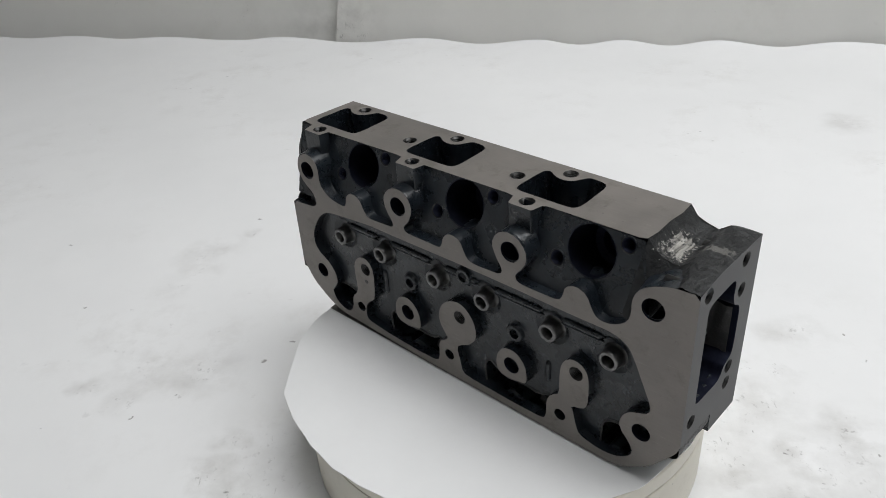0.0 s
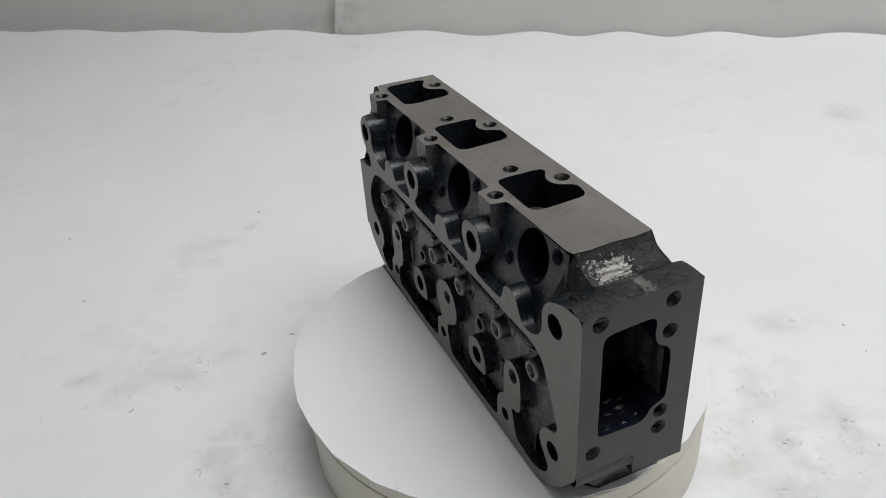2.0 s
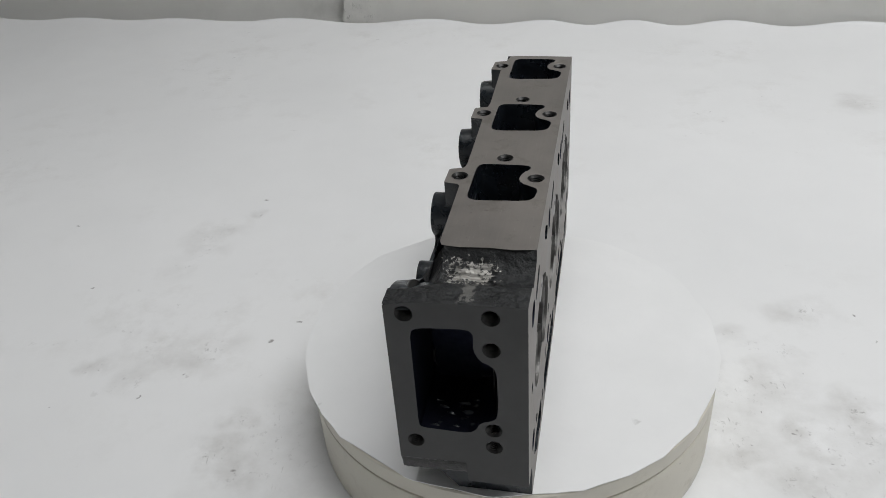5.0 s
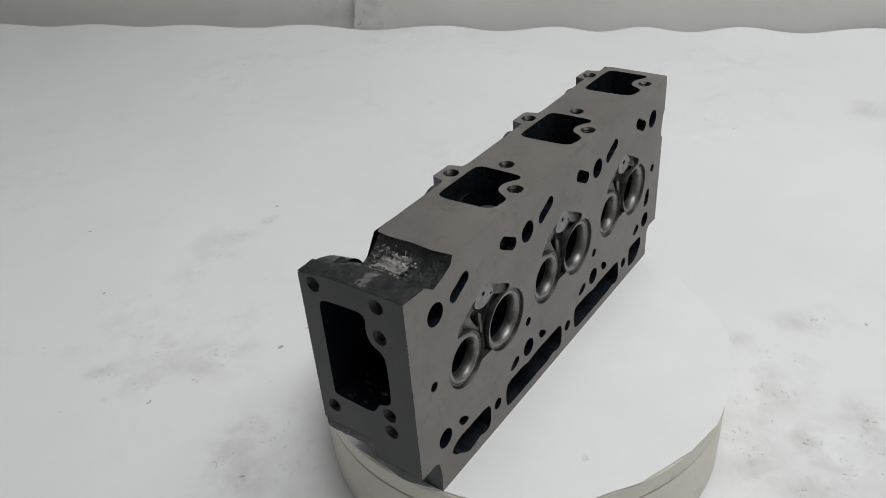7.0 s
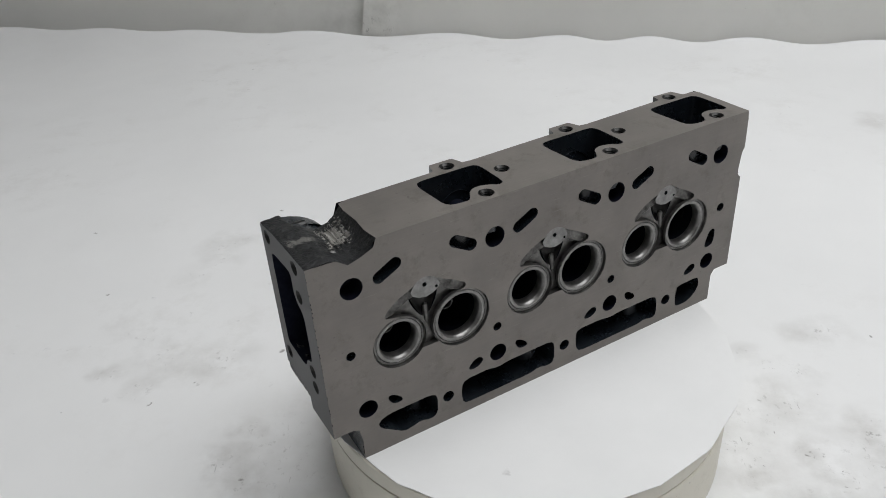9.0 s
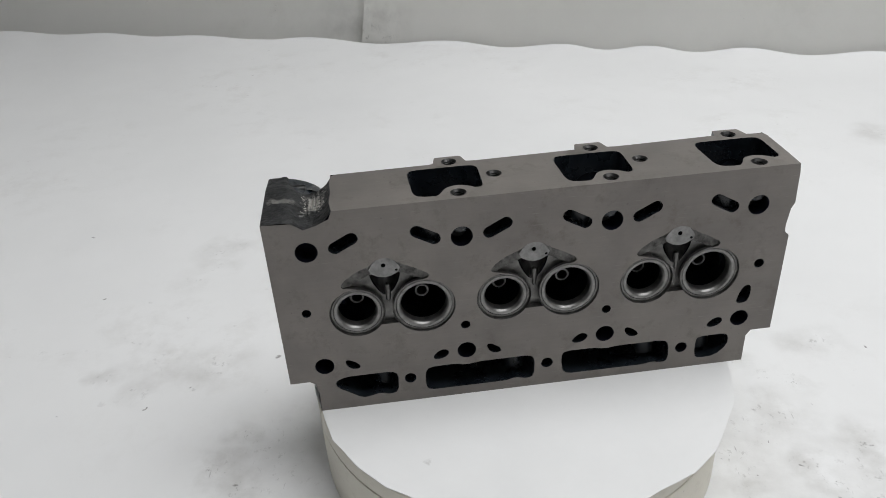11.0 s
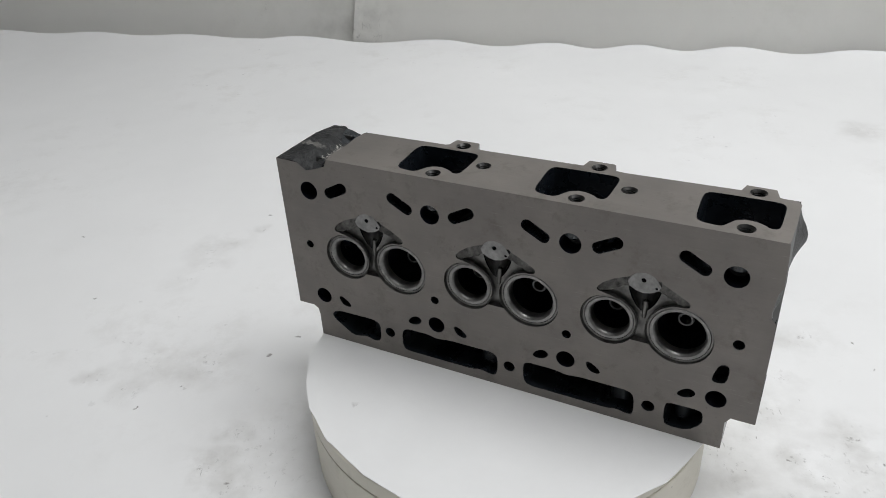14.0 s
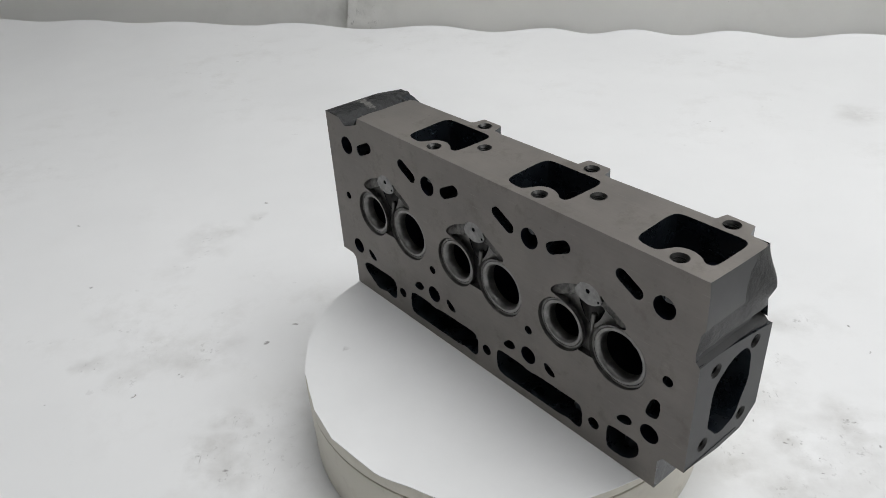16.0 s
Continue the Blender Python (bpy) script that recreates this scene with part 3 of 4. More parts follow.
def top_side(bm):
    outline = [(-115.8, GASKET), (172.6, GASKET), (173.4, -7), (173.6, 15.5), (172, 18.9), (161.5, 20.3), (158.8, 29.6), (142, 30.2), (140.2, 22.5)]
    for x in (55.2, -39.3):
        outline += [(x + 17, 20.8), (x + 11, 21.6), (x + 8.6, 29.4), (x + 7.4, 30.4), (x - 8.2, 30.4), (x - 9, 29.4), (x - 10.4, 22)]
    outline += [(-52, 20.6), (-112, 19.8), (-116, 18.2), (-117, 9), (-116.2, -6), (-117.2, -19)]
    holes = []
    for x in BOLT_X[1:]:
        port = [(-28.7, 7), (-27.4, 12.6), (-23.5, 14.3), (12, 14.3), (15.5, 12.6), (16.8, 8.5), (16.5, -13.4), (15.4, -17.6), (11.5, -18.3), (7.4, -14.6), (0, -12.3),
                (-6.6, -14.6), (-9.6, -20), (-12, -23.8), (-15, -24.8), (-24, -23.6), (-27.3, -19.5)]
        holes.append((soften([(x + a, b) for a, b in port], 1), 34, False, I_BLACK))
        holes.append((circle(x, 22.6, 5.0, 20), 0.1, False, I_IRON))
        holes.append((circle(x, -22.4, 5.0, 20), 0.1, False, I_IRON))
        if x < 100:
            holes.append((circle(x + 25.5, -1.2, 5.0, 20), 0.1, False, I_IRON))
    # bottom walls of the lugs run down into the casting
    sheet(bm, P_TOP, outline, holes, I_IRON, I_BLACK, rim=26, rim_mat=I_BLACK, rim_skip=lambda a, b: max(a[1], b[1]) < 23.5)
    for x in BOLT_X[1:]:
        thread(P_TOP, (x, 22.6), 4.1, 14)
        thread(P_TOP, (x, -22.4), 4.1, 14)
        if x < 100:
            thread(P_TOP, (x + 25.5, -1.2), 4.1, 14)


def manifold_inside(skin):
    """In each port: its floor, the bolt boss that bulges into it and the hump over the valve guide."""
    for x in BOLT_X[1:]:
        bm = bmesh.new()
        duct = [bm.verts.new(((x + a) * 0.001, b * 0.001, (TOP - 34 - 0.12 * (a + 30)) * 0.001)) for a, b in ((-32, 18), (20, 18), (20, -28), (-32, -28))]
        bm.faces.new(duct)
        part("port_floor", bm, BLACK, skin)
        bm = bmesh.new()
        lathe(bm, (x, -22.4, TOP - 2), (0, 0, -1), [(7.6, 0), (7.4, 14), (6, 22), (0.5, 26)], 20)
        part("bolt_boss", bm, BLACK, skin)
        bm = bmesh.new()
        lathe(bm, (x - 3, -4, TOP - 37), (0.08, 0, 1), [(15, 0), (13.5, 9), (10.5, 16), (6, 19.6), (2.5, 20.8), (0.4, 21)], 22)
        part("guide_hump", bm, CAST, skin, "rough grey hump in the port")


def lip(bm, plane, loop, r, mat):
    """A thin uneven rounded edge along a closed loop on a plane."""
    rings = []
    n = len(loop)
    for k in range(n):
        a, b = Vector(loop[k - 1]), Vector(loop[(k + 1) % n])
        d = (b - a).normalized()
        side = Vector((-d.y, d.x))
        q = r * (1 + 0.5 * noise.noise((loop[k][0] * 0.3, loop[k][1] * 0.3, 4)))
        rings.append([bm.verts.new(plane.at(Vector(loop[k]) + side * (q * math.cos(t)), -q * math.sin(t))) for t in (0, 0.8, 1.57, 2.35, 3.14)])
    for k in range(n):
        p, q = rings[k], rings[(k + 1) % n]
        for j in range(4):
            bm.faces.new((p[j], p[j + 1], q[j + 1], q[j])).material_index = mat


def rocker_frame(bm):
    upper = [(173, 92.6), (150, 94.6), (145.5, 97), (144.8, 101), (147, 107.5), (155.5, 112.5), (160.5, 120), (161, 127.5), (156.5, 135), (149.5, 138.4), (141.5, 137), (136.6, 130), (137.6, 118), (132, 111), (124, 107.6),
             (112, 106.4), (110, 109), (108, 117), (101.3, 120.6), (94, 118), (91, 111), (87.5, 106), (80, 105.6), (70.5, 106.3), (61.8, 106.6), (61.4, 111),
             (66.8, 118), (69, 126.5), (65, 134), (57, 138.4), (49, 137.6), (43.2, 132.4), (42.2, 124.6), (46, 116), (51, 111.2), (50.6, 108), (46.5, 106.7), (27.7, 106.8), (18.6, 106.4), (16.4, 110),
             (14.6, 117), (8.3, 120.4), (0.4, 118.4), (-2.9, 110), (-6.5, 105.8), (-13, 105), (-22.6, 105.4), (-32, 106), (-33.3, 110.5), (-28.4, 117.6), (-25.2, 126), (-28.8, 134), (-36, 138), (-44.5, 136.6),
             (-51, 130), (-51.8, 122), (-47.5, 115), (-43.4, 111), (-43.6, 107), (-47, 105.2), (-63.4, 105), (-75, 105.4), (-77.5, 110), (-79, 116.6), (-86, 120), (-93.5, 117), (-97, 109), (-100.5, 104.4),
             (-106, 103.6), (-113.6, 105.8), (-119.4, 110.4), (-121.5, 117), (-121, 125), (-123.5, 132.3), (-130.6, 138.2), (-142.7, 142.6), (-158, 143.5)]
    lower = [(-158, 38), (-151, 28), (-141, 15), (-124, 3.5), (-114, 1.2), (40, 1.6), (132, 5), (147, 11), (163, 22), (173, 37)]
    pocket = [(137, 93.4), (128, 96), (88, 99.6), (60, 99.6), (8, 100.2), (-38, 100), (-80, 99.2), (-111, 99.2), (-120.6, 95.6), (-125.5, 88), (-137.6, 61.3), (-138.4, 56.4), (-135.5, 53), (-130, 51), (-124.3, 48.4),
              (-119.8, 41), (-119.6, 34), (-127.5, 25), (-129.9, 19), (-126, 13.4), (-117.5, 8.7), (-107, 7.6), (-93, 10.4), (-90, 16), (-87.5, 27), (-85.6, 30.6), (-94, 32.6), (-97.6, 37), (-97.9, 50), (-97.2, 60), (-93.6, 65.4),
              (-88, 67.6), (-82, 65.6), (-78, 60), (-76.8, 52), (-76.8, 35.4), (-73, 33), (-69, 29), (-67.4, 24), (-67, 10), (-63, 7.8), (-39.2, 7.4), (-12.5, 8), (-3, 8.6), (4, 9.6), (6, 20), (8.5, 30), (4, 34),
              (-3.2, 37.4), (-9, 44), (-10, 51), (-8, 59), (-2.4, 66.2), (4, 69), (11.5, 67.6), (19, 62.6), (23.6, 54), (23.4, 45), (19, 37.6), (16, 33.6), (20, 30.6), (25, 27.6), (26, 11.4), (29, 8),
              (45, 7.4), (76, 8.4), (95.6, 10.4), (101, 11.6), (102.2, 16), (101.8, 23), (98, 29), (91.4, 33.6), (89.6, 40), (88.3, 58), (90.8, 65.4), (96, 68.6), (102, 67.8), (107.6, 63), (110.2, 55), (108.8, 39), (110.5, 32),
              (116, 27.6), (117.4, 16), (121, 10.6), (128, 9), (137, 13.6), (141, 22), (137, 27), (132.4, 33.5), (135, 43), (142, 50), (150, 54), (154.8, 60), (154.4, 70), (150, 79), (143.6, 88)]
    holes = [(mir(soften(pocket, 1)), 8, False, I_BLACK)]
    for x in BOLT_X:
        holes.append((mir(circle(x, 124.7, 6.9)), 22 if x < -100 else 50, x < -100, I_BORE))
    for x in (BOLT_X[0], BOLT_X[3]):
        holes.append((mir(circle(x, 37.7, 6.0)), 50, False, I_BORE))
    for x, z in ((107, 20.8), (16, 19.6), (-77.8, 18.6)):
        holes.append((mir(circle(x, z, 4.2, 18)), 30, False, I_BLACK))
    tapped = [(97.0, 58.4), (4.4, 57.0), (-88.6, 57.6)]
    for x, z in tapped:
        holes.append((mir(circle(x, z, 4.9, 20)), 0.1, False, I_IRON))
    sheet(bm, P_ROCKER, mir(soften(upper + lower, 1)), holes, I_IRON, I_BLACK, rim=26, rim_skip=lambda a, b: min(a[0], b[0]) > 157 or max(a[0], b[0]) < -170.4)
    for x, z in tapped:
        thread(P_ROCKER, (-x, z), 4.0, 12)
    # lone bolt bosses that rise from the pocket
    for x in BOLT_X[1:3]:
        ring = [(x + 12.6, 36), (x + 11.6, 43), (x + 7, 49.6), (x, 51.6), (x - 6, 49.6), (x - 11, 43.6), (x - 12.6, 36), (x - 11.8, 29), (x - 7, 28.2), (x + 2, 26.6), (x + 9, 27.6), (x + 12, 31)]
        sheet(bm, P_ROCKER, mir(soften(ring, 1)), [(mir(circle(x, 38.4, 6.0)), 45, False, I_BORE)], I_IRON, I_BLACK, rim=16, draft=1.0)
    # pocket floor, with pits round the valve guides and openings along its lower edge
    shelf = Plane((0, SHELF, 0), (-1, 0, 0), (0, 0, 1))
    openings = [[(116, 6), (128, 8), (141, 14), (143, 27), (134, 29.5), (122, 29), (117, 26)], [(28, 3), (79, 3), (80.5, 22), (77, 27.5), (71, 25), (66, 20), (52, 22), (38, 20.5), (29, 26)],
                [(-68, 3), (-13, 3), (-11.5, 22), (-15, 28), (-22, 25), (-28, 20), (-44, 21.5), (-58, 20), (-67, 25)], [(-104, 5), (-121, 6.5), (-129, 12.5), (-130, 26), (-122, 30), (-110, 29), (-105, 24)]]
    holes = [(mir(soften(o, 1)), 42, False, I_BLACK) for o in openings]
    for o in openings:
        lip(bm, shelf, mir(soften(o, 1)), 0.9, I_CAST)
    # lighter grey lumps low in the openings, added to draw the glints there
    for x, z, r in ((40, 6, 4.5), (72, 13, 5), (-55, 6, 4.5), (-22, 13, 5), (-118, 7, 5.5), (130, 8, 5)):
        lathe(bm, (x, SHELF - 15, z), (0.1, 1, 0.15), [(r, 0), (r * 0.95, 3), (r * 0.7, 6), (r * 0.3, 7.4), (0.2, 7.6)], 14, I_CAST)
    # centre punch on one finger
    lathe(bm, (97.6, ROCKER - 0.1, 47.6), (0, 1, 0), [(1.7, 0), (1.6, 0.25), (1.2, 0.3), (0.2, 0.12)], 14, I_CAST)
    pits = [u + dx for u in UNITS for dx in (-20.6, 22.0)]
    holes += [(mir(circle(x, 78.5, 12.4, 30)), 0.2, False, I_BLACK) for x in pits]
    sheet(bm, shelf, mir([(120, 2.4), (135, 8), (150, 15), (160, 24), (160, 104), (-146, 104), (-146, 24), (-138, 14.5), (-123, 5), (-114, 2.4)]), holes, I_BLACK, I_BLACK)
    for x in pits:
        lathe(bm, (x, SHELF - 2.6, 78.5), (0, 1, 0), [(0.3, 0), (7.6, 0.1), (9.4, 0.5), (11.2, 1.6), (12.2, 2.3), (13.2, 2.65)], 30, I_BLACK)
    # ridges between the guides, and raised collars
    edges = sorted(pits)
    for x0, x1 in zip(edges, edges[1:]):
        for z, r in ((87.6, 2.3), (84.4, 1.3)):
            length = x1 - x0 - 12
            lathe(bm, (x0 + 6, SHELF - 0.3, z), (1, 0, 0), [(0.2, 0), (r, 3), (r, length - 3), (0.2, length)], 10, I_BLACK)
    for x, y, z in ((53.9, 36.4, 62.6), (2.9, 36.4, 88.0), (-39.4, 36.4, 62)):
        lathe(bm, (x, SHELF, z), (0, 1, 0), [(8.2, -0.2), (6.6, 0.8), (5.8, y - SHELF - 0.4), (5.2, y - SHELF), (3.7, y - SHELF), (3.5, -12)], 24, I_BLACK)
    # casting ribs that show on the floor
    for x, z0, z1 in ((82, 40, 62), (-64, 34, 52)):
        lathe(bm, (x, SHELF - 0.4, z0), (0, 0, 1), [(0.2, 0), (2.2, 3), (2.2, z1 - z0 - 3), (0.2, z1 - z0)], 10, I_BLACK)
    # floor of the hollow casting, seen through the openings
    for x in (-118, -38, 50, 130):
        lathe(bm, (x, -12, 3), (0, 1, 0), [(9, 0), (9, 46), (0.5, 47)], 16, I_BLACK)


def injector_wall(bm):
    """The painted wall that leans from the top face to the rocker face, with injector bores and their studs."""
    lean = Plane((0, 20.5, TOP - 0.4), (-1, 0, 0), (0, 12.5, -48))
    n = lean.n
    if n.y < 0:
        lean.n = -n
    outline = mir([(172.5, 0), (172.5, 54), (-150, 54), (-150, 9), (-141, 9), (-134, 18), (-128, 22), (-121, 20), (-119, 12), (-116.2, 0)])
    holes = []
    for x in UNITS:
        holes.append((mir(circle(x + 2.4, 16.0, 15.6, 36)), 4, False, I_BORE))
        for dx, dv in ((23.8, 27.2), (-18.8, 5.4)):
            holes.append((mir(circle(x + dx, dv, 4.9, 20)), 0.1, False, I_BLACK))
    sheet(bm, lean, outline, holes, I_BLACK, I_BLACK)
    for x in UNITS:
        for dx, dv in ((23.8, 27.2), (-18.8, 5.4)):
            o = lean.o + lean.u * -(x + dx) + lean.v * dv
            lathe(bm, o, lean.n, [(5.5, -0.2), (5.3, 0.25), (4.9, 0.3)], 24, I_BLACK)
            prof = [(4.9, 0.3), (4.3, -0.3)]
            for k in range(8):
                prof += [(3.7, -0.6 - k * 1.3), (4.3, -1.2 - k * 1.3)]
            lathe(bm, o, lean.n, prof[:2], 20, I_THREAD)
            # stud hole below its chamfer coloured as dark as its shade
            lathe(bm, o, lean.n, prof[1:] + [(3.9, -22)], 20, I_BORE)
        # stepped injector bore
        o = lean.o + lean.u * -(x + 2.4) + lean.v * 16.0
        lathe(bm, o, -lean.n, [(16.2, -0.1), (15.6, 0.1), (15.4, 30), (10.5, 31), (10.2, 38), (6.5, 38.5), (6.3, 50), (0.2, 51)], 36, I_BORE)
    for x in BOLT_X:
        # rough collars where the bolt bosses leave the wall
        lathe(bm, (x, 14, 126), (0, 1, 0), [(13.4, 13), (13.2, 14), (12.4, 19.5), (11.8, 24.5), (7.2, 24.6)], 28, I_BLACK)


def rough_patch(bm, pts, n, mat=I_BLACK):
    """A grid of points, n to a row, as a rough painted surface; millimetres."""
    vs = [bm.verts.new(Vector(p) * 0.001) for p in pts]
    for k in range(len(vs) - n):
        if (k + 1) % n:
            bm.faces.new((vs[k], vs[k + 1], vs[k + n + 1], vs[k + n])).material_index = mat


def west_end(bm):
    outline = [(-39.5, 40), (-39.5, 142.8), (-30, 144.4), (-17.5, 146.0), (27, 146.2), (30.5, 146.2), (30.5, 26), (-2.6, 26), (-3.2, 40)]
    win = [(-27.2, 127), (-24, 130), (-14, 130.8), (1, 131.4), (3.8, 129.4), (4.2, 126), (3.6, 119), (6.6, 112.4), (12.3, 109.9), (14.9, 105.6), (15.2, 85), (14.6, 75.6), (12, 73), (5.4, 70.6), (3.6, 66), (-0.6, 62.6), (-26, 63.6), (-27.4, 66)]
    # cavity walls take the shade-dark bore colour instead of black paint
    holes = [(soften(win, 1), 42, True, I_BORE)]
    bolts = [(-29.4, 138.2), (12.8, 138.9), (12.7, 119.6), (12.4, 66), (12.4, 53.8), (-29.8, 53.6)]
    for b in bolts:
        holes.append((circle(*b, 4.6, 20), 0.1, False, I_GREY))
    sheet(bm, P_WEST, outline, holes, I_GREY, I_BLACK)
    for b in bolts:
        thread(P_WEST, b, 3.9, 16)
    # rough core wall inside the end window
    rough_patch(bm, [(-155 + 34 * i / 24, -13.2 + 1.5 * noise.noise((i * 0.2, j * 0.16, 5)) + 0.35 * noise.noise((i * 0.9, j * 0.9, 9)), 66 + 40 * j / 24) for j in range(25) for i in range(25)], 25, I_CAST)
    rough_patch(bm, [(-156 + 22 * i / 24, -16 + 38 * j / 24, 62.6 + 4.0 * max(0.0, noise.noise((i * 0.4, j * 0.3, 3)) - 0.15) + 0.3 * noise.noise((i, j, 8))) for j in range(25) for i in range(25)], 25)
    # steps under the end
    def box_face(pts, mat):
        bm.faces.new([bm.verts.new(Vector(p) * 0.001) for p in pts]).material_index = mat
    box_face([(-158, GASKET, 26), (-158, 2.6, 26), (-141, 2.6, 26), (-141, GASKET, 26)], I_BLACK)
    box_face([(-158, 2.6, 26), (-158, 3.2, 40), (-141, 3.2, 40), (-141, 2.6, 26)], I_BLACK)
    box_face([(-158, 3.2, 40), (-158, ROCKER, 40), (-141, ROCKER, 40), (-141, 3.2, 40)], I_BLACK)
    # rough block under the flange's raised corner
    path = [(-156.8, 40.2), (-157.3, 39), (-157.4, 36), (-157.2, 33), (-156.6, 31), (-154, 29.6), (-149, 29), (-141, 28.4)]
    block = [[bm.verts.new(Vector((px + 0.5 * noise.noise((y * 0.5, pz * 0.5, 2)), y, pz + 0.4 * noise.noise((y * 0.6, px * 0.4, 6)))) * 0.001) for y in np.linspace(3.0, ROCKER - 0.6, 30).tolist()] for px, pz in path]
    for a, b in zip(block, block[1:]):
        for k in range(len(a) - 1):
            bm.faces.new((a[k], b[k], b[k + 1], a[k + 1])).material_index = I_CAST
    box_face([(-140.6, GASKET, 0), (-140.6, GASKET, 27), (-140.6, 30, 40), (-140.6, 30, 29), (-140.6, 24, 14), (-140.6, 12, 0)], I_BLACK)
    # saddle of rough casting between the top face and the end flange
    prof_x = [-115.9, -117.5, -119.5, -122, -125, -128, -131, -134, -137, -139.5, -141.5, -144, -148, -153, -157, -158]
    prof_z = [TOP - 0.3, 149.2, 146.4, 144, 142.4, 141.5, 140.8, 140.8, 142.4, 144.6, 145.9, 146.4, 146.6, 146.5, 146.3, 145.8]
    xs = np.linspace(-158, -115.9, 46)
    ys = np.linspace(GASKET, ROCKER, 60)
    rows = []
    for y in ys:
        row = []
        for x in xs:
            z = float(np.interp(-x, [-v for v in prof_x], prof_z))
            t = min(max((x + 146) / 24, 0), 1)
            z -= max(0.0, y - 17) * (0.12 + 1.5 * t)
            edge = min(1.0, (y - GASKET) / 3, (x + 158) / 3, (-115.9 - x) / 2)
            z += edge * (0.9 * noise.noise((x * 0.16, y * 0.13, 0)) + 0.55 * noise.noise((x * 0.6, y * 0.5, 4)))
            # shallow grinder strokes across the dip
            if -133 < x < -120 and -12 < y < 16:
                z += 0.45 * edge * math.sin(x * 2.1 + 0.06 * y)
            row.append(bm.verts.new((x * 0.001, y * 0.001, z * 0.001)))
        rows.append(row)
    for a, b in zip(rows, rows[1:]):
        for k in range(len(a) - 1):
            bm.faces.new((a[k], a[k + 1], b[k + 1], b[k])).material_index = I_SCUFF


def east_end(bm):
    outline = [(GASKET, 26), (3, 21), (26, 22), (39.5, 33), (39.5, 92), (26, 94.5), (2, 98), (GASKET, 101)]
    win = [(12.8, 88.9), (18, 86), (21.9, 79.7), (24.2, 61), (20.2, 50.9), (16, 38.4), (8, 35), (1, 34.4), (-4, 37), (-8.3, 43), (-12.2, 45.8), (-12.5, 55.5), (-12.5, 71.8), (-9.8, 78.1), (1, 87.2)]
    bolts = [(23.7, 88.0), (-13.3, 88.6), (22.6, 36), (-14.4, 36)]
    holes = [(soften(win, 1), 34, True, I_BLACK)] + [(circle(*b, 4.6, 20), 0.1, False, I_GREY) for b in bolts]
    sheet(bm, P_EAST, outline, holes, I_GREY, I_BLACK, rim=30, rim_skip=lambda a, b: max(a[0], b[0]) < -30 or min(a[0], b[0]) > 39)
    for b in bolts:
        thread(P_EAST, b, 3.9, 16)
    rough_patch(bm, [(160 - 6 * abs(i / 12 - 1) + 4.5 * noise.noise((i * 0.3, j * 0.22, 3)) + 0.6 * noise.noise((i * 0.9, j * 0.8, 1)), -14 + 40 * i / 24, 32 + 58 * j / 24) for j in range(25) for i in range(25)], 25)
    # upper casting above the end flange: swells towards the rocker side, with a rough parting groove
    edge_z, edge_x = (90, 100, 103, 108, 120, 124, 145, TOP), (173.9, 173.9, 171, 170.6, 172, 173.9, 173.4, 172.6)
    zs = np.linspace(90, TOP, 40)
    rows = []
    for z in zs:
        row = []
        far = 20.7 + (TOP - z) * 0.262
        for q in np.linspace(0, 1, 46):
            y = GASKET + (far - GASKET) * q
            t = min(max((y - GASKET) / 60, 0), 1)
            x = 172.4 + 1.2 * math.sin(min(max((z - 100) / 50, 0), 1) * math.pi)
            x += 7.0 * math.exp(-((z - 131) / 13) ** 2) * min(max((y - 2) / 20, 0), 1)
            groove = math.exp(-((z - (104.5 - 2.5 * t)) / 3.4) ** 2)
            x -= (2.6 + 3.4 * t) * groove * min(1, q * 12 + 0.3)
            x = 172.4 + (x - 172.4) * min(1.0, (1 - q) / 0.1) ** 0.5 if x > 172.4 else x
            if TOP - z < 0.5:
                x = min(x, 173.4)
            x += (float(np.interp(z, edge_z, edge_x)) - x) * max(0.0, 1 - q / 0.1)
            edge = min(1.0, q * 14, (1 - q) * 14)
            x += edge * (0.22 * noise.noise((y * 0.25, z * 0.25, 7)) + 1.3 * groove * noise.noise((y * 0.7, z * 0.7, 2)))
            row.append(bm.verts.new((x * 0.001, y * 0.001, z * 0.001)))
        rows.append(row)
    for a, b in zip(rows, rows[1:]):
        for k in range(len(a) - 1):
            f = bm.faces.new((a[k], a[k + 1], b[k + 1], b[k]))
            # rows in the groove coloured black for the shade of the crease
            f.material_index = I_BLACK if 7 < rows.index(a) < 11 else I_CAST


def grid_face(bm, rows):
    vs = [[bm.verts.new(Vector(p) * 0.001) for p in r] for r in rows]
    for r, s in zip(vs, vs[1:]):
        for k in range(len(r) - 1):
            bm.faces.new((r[k], r[k + 1], s[k + 1], s[k]))


def throat(bm, x):
    """Hollow cone that runs up and in behind the insert, shallow at its lower tip."""
    rows = []
    for i in range(17):
        s = i / 16
        w = 10.6 * (1 - s) ** 0.75 + 1.2
        deep = 15.0 * (1 - s) ** 0.9 + 0.3
        rows.append([(x + w * v / 8, GASKET + 4.1 + deep * math.sqrt(max(0.0, 1 - (v / 8) ** 2)) + 0.25 * noise.noise((v * 0.5, i * 0.5, x)), 108.0 - 22.0 * s) for v in range(-8, 9)])
    grid_face(bm, rows)


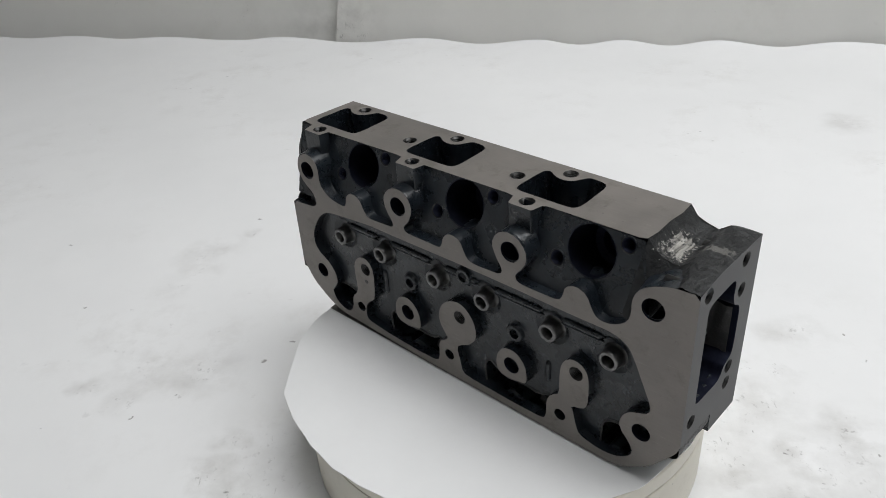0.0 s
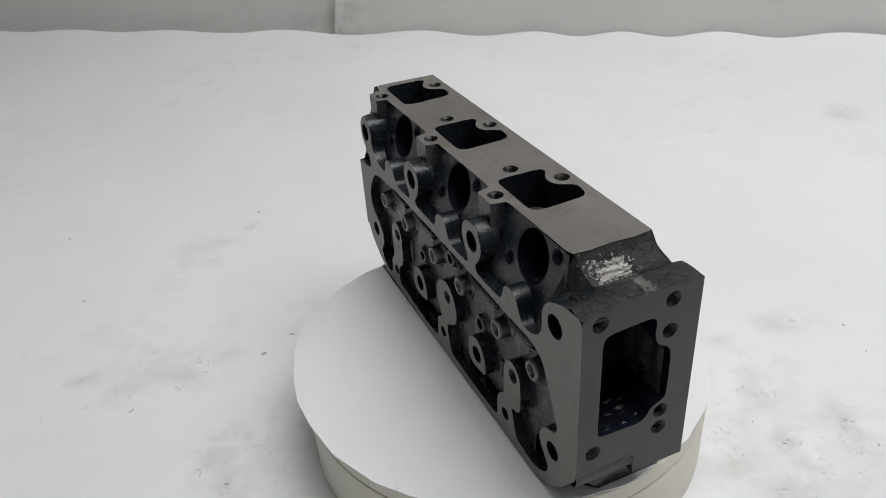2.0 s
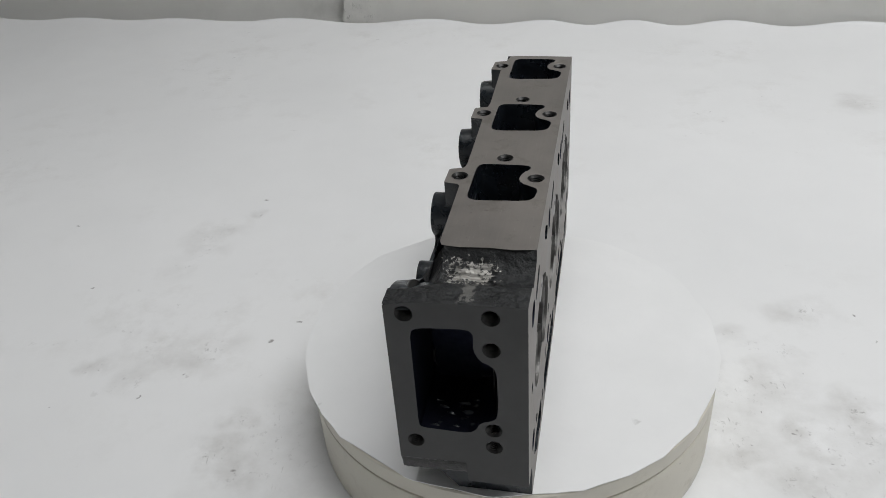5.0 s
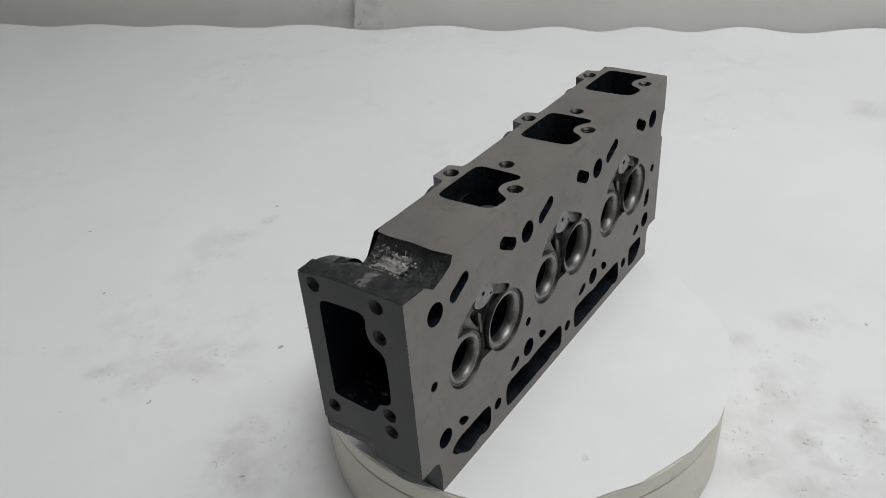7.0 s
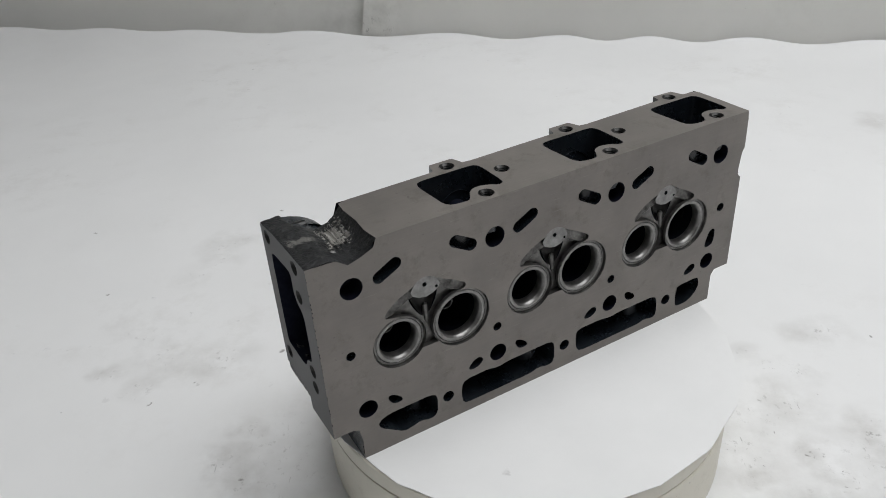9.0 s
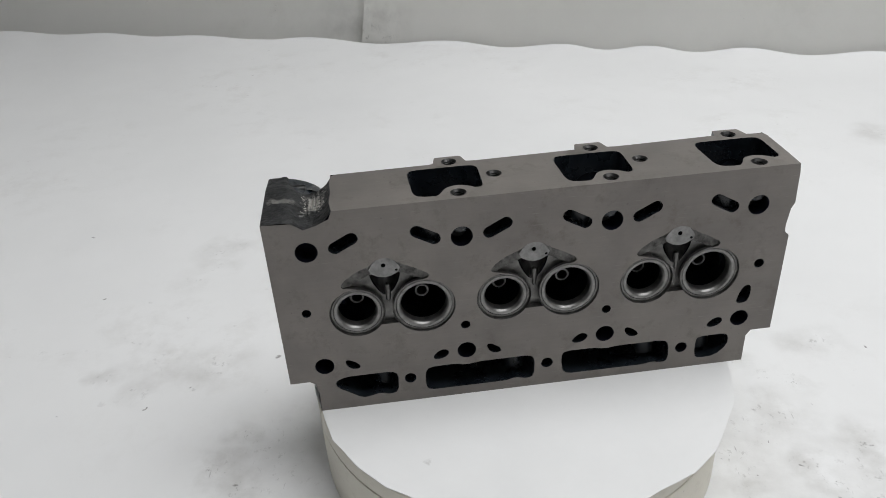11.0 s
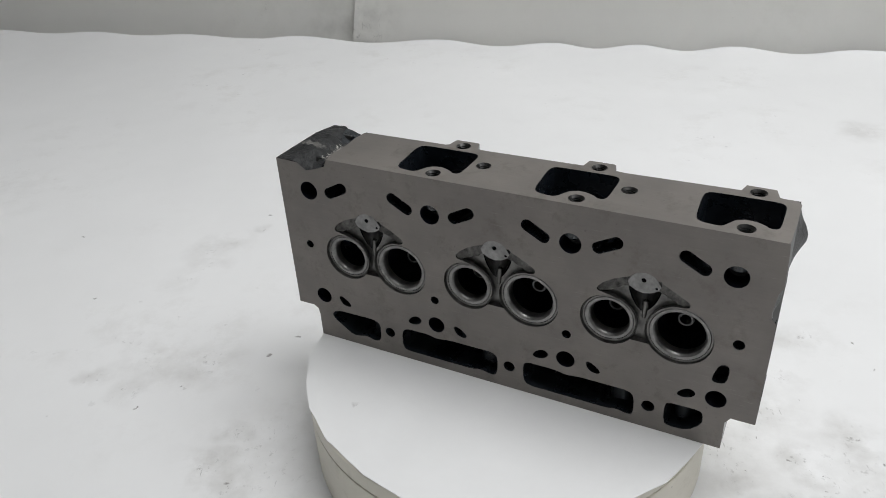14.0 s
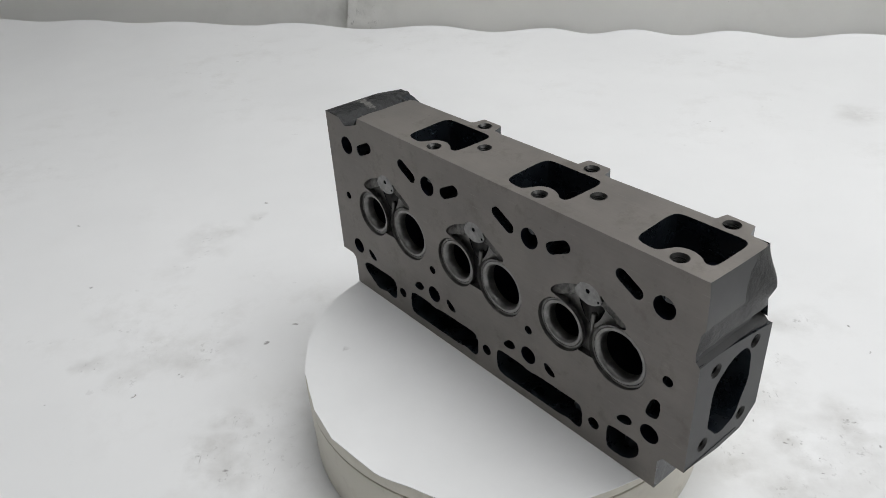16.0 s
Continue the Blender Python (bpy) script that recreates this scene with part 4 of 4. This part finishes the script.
def wing(bm, x, side):
    """Milled ramp from the insert outwards: steep upper wall, tilted floor and a torn lower lip."""
    x0, z0, x1, z1 = 7.0, 108.6, 28.6, 97.4
    length = math.hypot(x1 - x0, z1 - z0)
    ux, uz = (x1 - x0) / length, (z1 - z0) / length
    prof = ((4.7, 0.0), (4.5, 2.4), (4.0, 3.3), (3.2, 3.7), (1.4, 3.3), (-0.6, 2.7), (-2.2, 2.1), (-3.0, 1.7), (-3.5, 1.9), (-3.9, 3.2), (-4.6, 4.4))
    rows = []
    for i in range(27):
        s = i / 26
        end = math.sqrt(max(0.02, 1 - max(0.0, (s - 0.66) / 0.34) ** 2))
        torn = 0.9 * noise.noise((i * 0.55, x * 0.1, side))
        rows.append([(x + side * (x0 + ux * length * s - uz * (v + (torn if v < -2 else 0)) * end), GASKET + 0.1 + (d + (0.4 * torn if v < -2 else 0)) * (end if v > -4 else 1.0), z0 + uz * length * s + ux * (v + (torn if v < -2 else 0)) * end) for v, d in prof])
    grid_face(bm, rows)


def build_head():
    head = tagged(new("cylinder_head"), "cast-iron cylinder head, machined faces and black paint, standing on edge", "engine part")
    skins = [IRON, BLACK, GREY, SCUFF, POCKET, GUIDE, THREAD, BORE, CAST]
    for make, name, label in ((gasket_side, "gasket_face", "bare machined gasket face with water and oil holes"), (top_side, "manifold_face", "bare machined top face with three square ports"),
                              (rocker_frame, "rocker_frame", "machined frame and fingers round a black painted pocket"), (injector_wall, "injector_wall", "glossy black painted wall with injector bores"),
                              (west_end, "end_flange", "dark grey end flange below a rough scuffed saddle"), (east_end, "end_flange", "grey cast end with a bolted opening")):
        bm = bmesh.new()
        TAPPED.clear()
        make(bm)
        bmesh.ops.remove_doubles(bm, verts=bm.verts[:], dist=1e-6)
        skin = part(name, bm, skins, head, label, 30)
        if make is gasket_side:
            gasket_inside(skin)
        if make is top_side:
            manifold_inside(skin)
        for hole in TAPPED:
            threaded_hole(*hole, skin)
    down = (0, 1, 0)
    for x in UNITS:
        for dx, r, gx in ((-19.6, 12.0, -20.6), (23.2, 14.8, 22.0)):
            bm = bmesh.new()
            o = (x + dx, GASKET, 77)
            lathe(bm, o, down, [(r + 3.4, 4.25), (r + 3.3, 2.0), (r + 3.0, 1.7), (r + 1.3, 1.7), (r + 0.9, 2.0), (r + 0.2, 3.3), (r, 3.6), (r - 0.1, 8.8)], 56)
            part("valve_seat", bm, SEAT, head, "bright turned steel valve seat ring")
            bm = bmesh.new()
            lathe(bm, o, down, [(r + 5.6, -0.05), (r + 5.45, 2.4), (r + 4.9, 2.3), (r + 4.6, 1.7), (r + 3.5, 1.8), (r + 3.4, 4.3)], 56)
            part("seat_counterbore", bm, POCKET, head, "turned step round the valve seat")
            bm = bmesh.new()
            lathe(bm, (x + dx, -11.5, 77), down, [(3.2, 10), (3.2, 0), (3.6, -0.6), (4.5, -0.6), (5.0, 0), (5.2, 22)], 24)
            part("valve_guide", bm, GUIDE, head, "dark steel valve guide end inside the port")
            bm = bmesh.new()
            lathe(bm, (x + gx, 25.6, 77), down, [(10.0, 0), (8.4, 0.9), (8.2, 5.0), (7.2, 6.0), (6.8, 7.2), (6.6, 12.0), (6.2, 13.2), (5.8, 13.5), (4.4, 13.5), (4.0, 12.9), (4.0, -4)], 28)
            part("valve_guide", bm, GUIDE, head, "turned steel valve guide in the rocker pocket")
        bm = bmesh.new()
        lathe(bm, (x + 0.8, GASKET + 4.3, 80.5), (0.03, 0.12, 1), [(0.2, 0), (1.5, 2), (1.9, 6), (1.8, 12.5), (0.4, 13.6)], 12)
        part("chamber_rib", bm, POCKET, head, "cast rib in the combustion recess")
        bm = bmesh.new()
        throat(bm, x)
        part("chamber_throat", bm, THROAT, head, "hollow throat below the prechamber insert, its shade put into the colour")
        for side in (-1, 1):
            bm = bmesh.new()
            wing(bm, x, side)
            part("chamber_groove", bm, MILLED, head, "hollow gas groove beside the insert")
        bm = bmesh.new()
        tip = arc(x, 106.2, 9.4, 32, 148, 9) + [(x - 9.8, 108.0), (x - 8.6, 105), (x - 4.5, 102.6), (x, 101.6), (x + 4.5, 102.6), (x + 8.6, 105), (x + 9.8, 108.0)]
        sheet(bm, Plane((0, GASKET + 0.25, 0), (1, 0, 0), (0, 0, 1)), tip, [(circle(x - 0.4, 110.4, 1.5, 12), 5, False, 1), (circle(x + 7.4, 106.4, 0.9, 10), 3, False, 1)], 0, 0, rim=2.2)
        part("chamber_insert", bm, [INSERT, BLACK], head, "bright prechamber insert with a small hole")
    return head


HEAD = build_head()


def motions():
    rows = [(t, pose(0, 0, 0, 0, 0, a)) for t, a in TURN]
    walk(HEAD, rows)
    walk(DISC, rows)
    walk(PLATTER, rows)


motions()
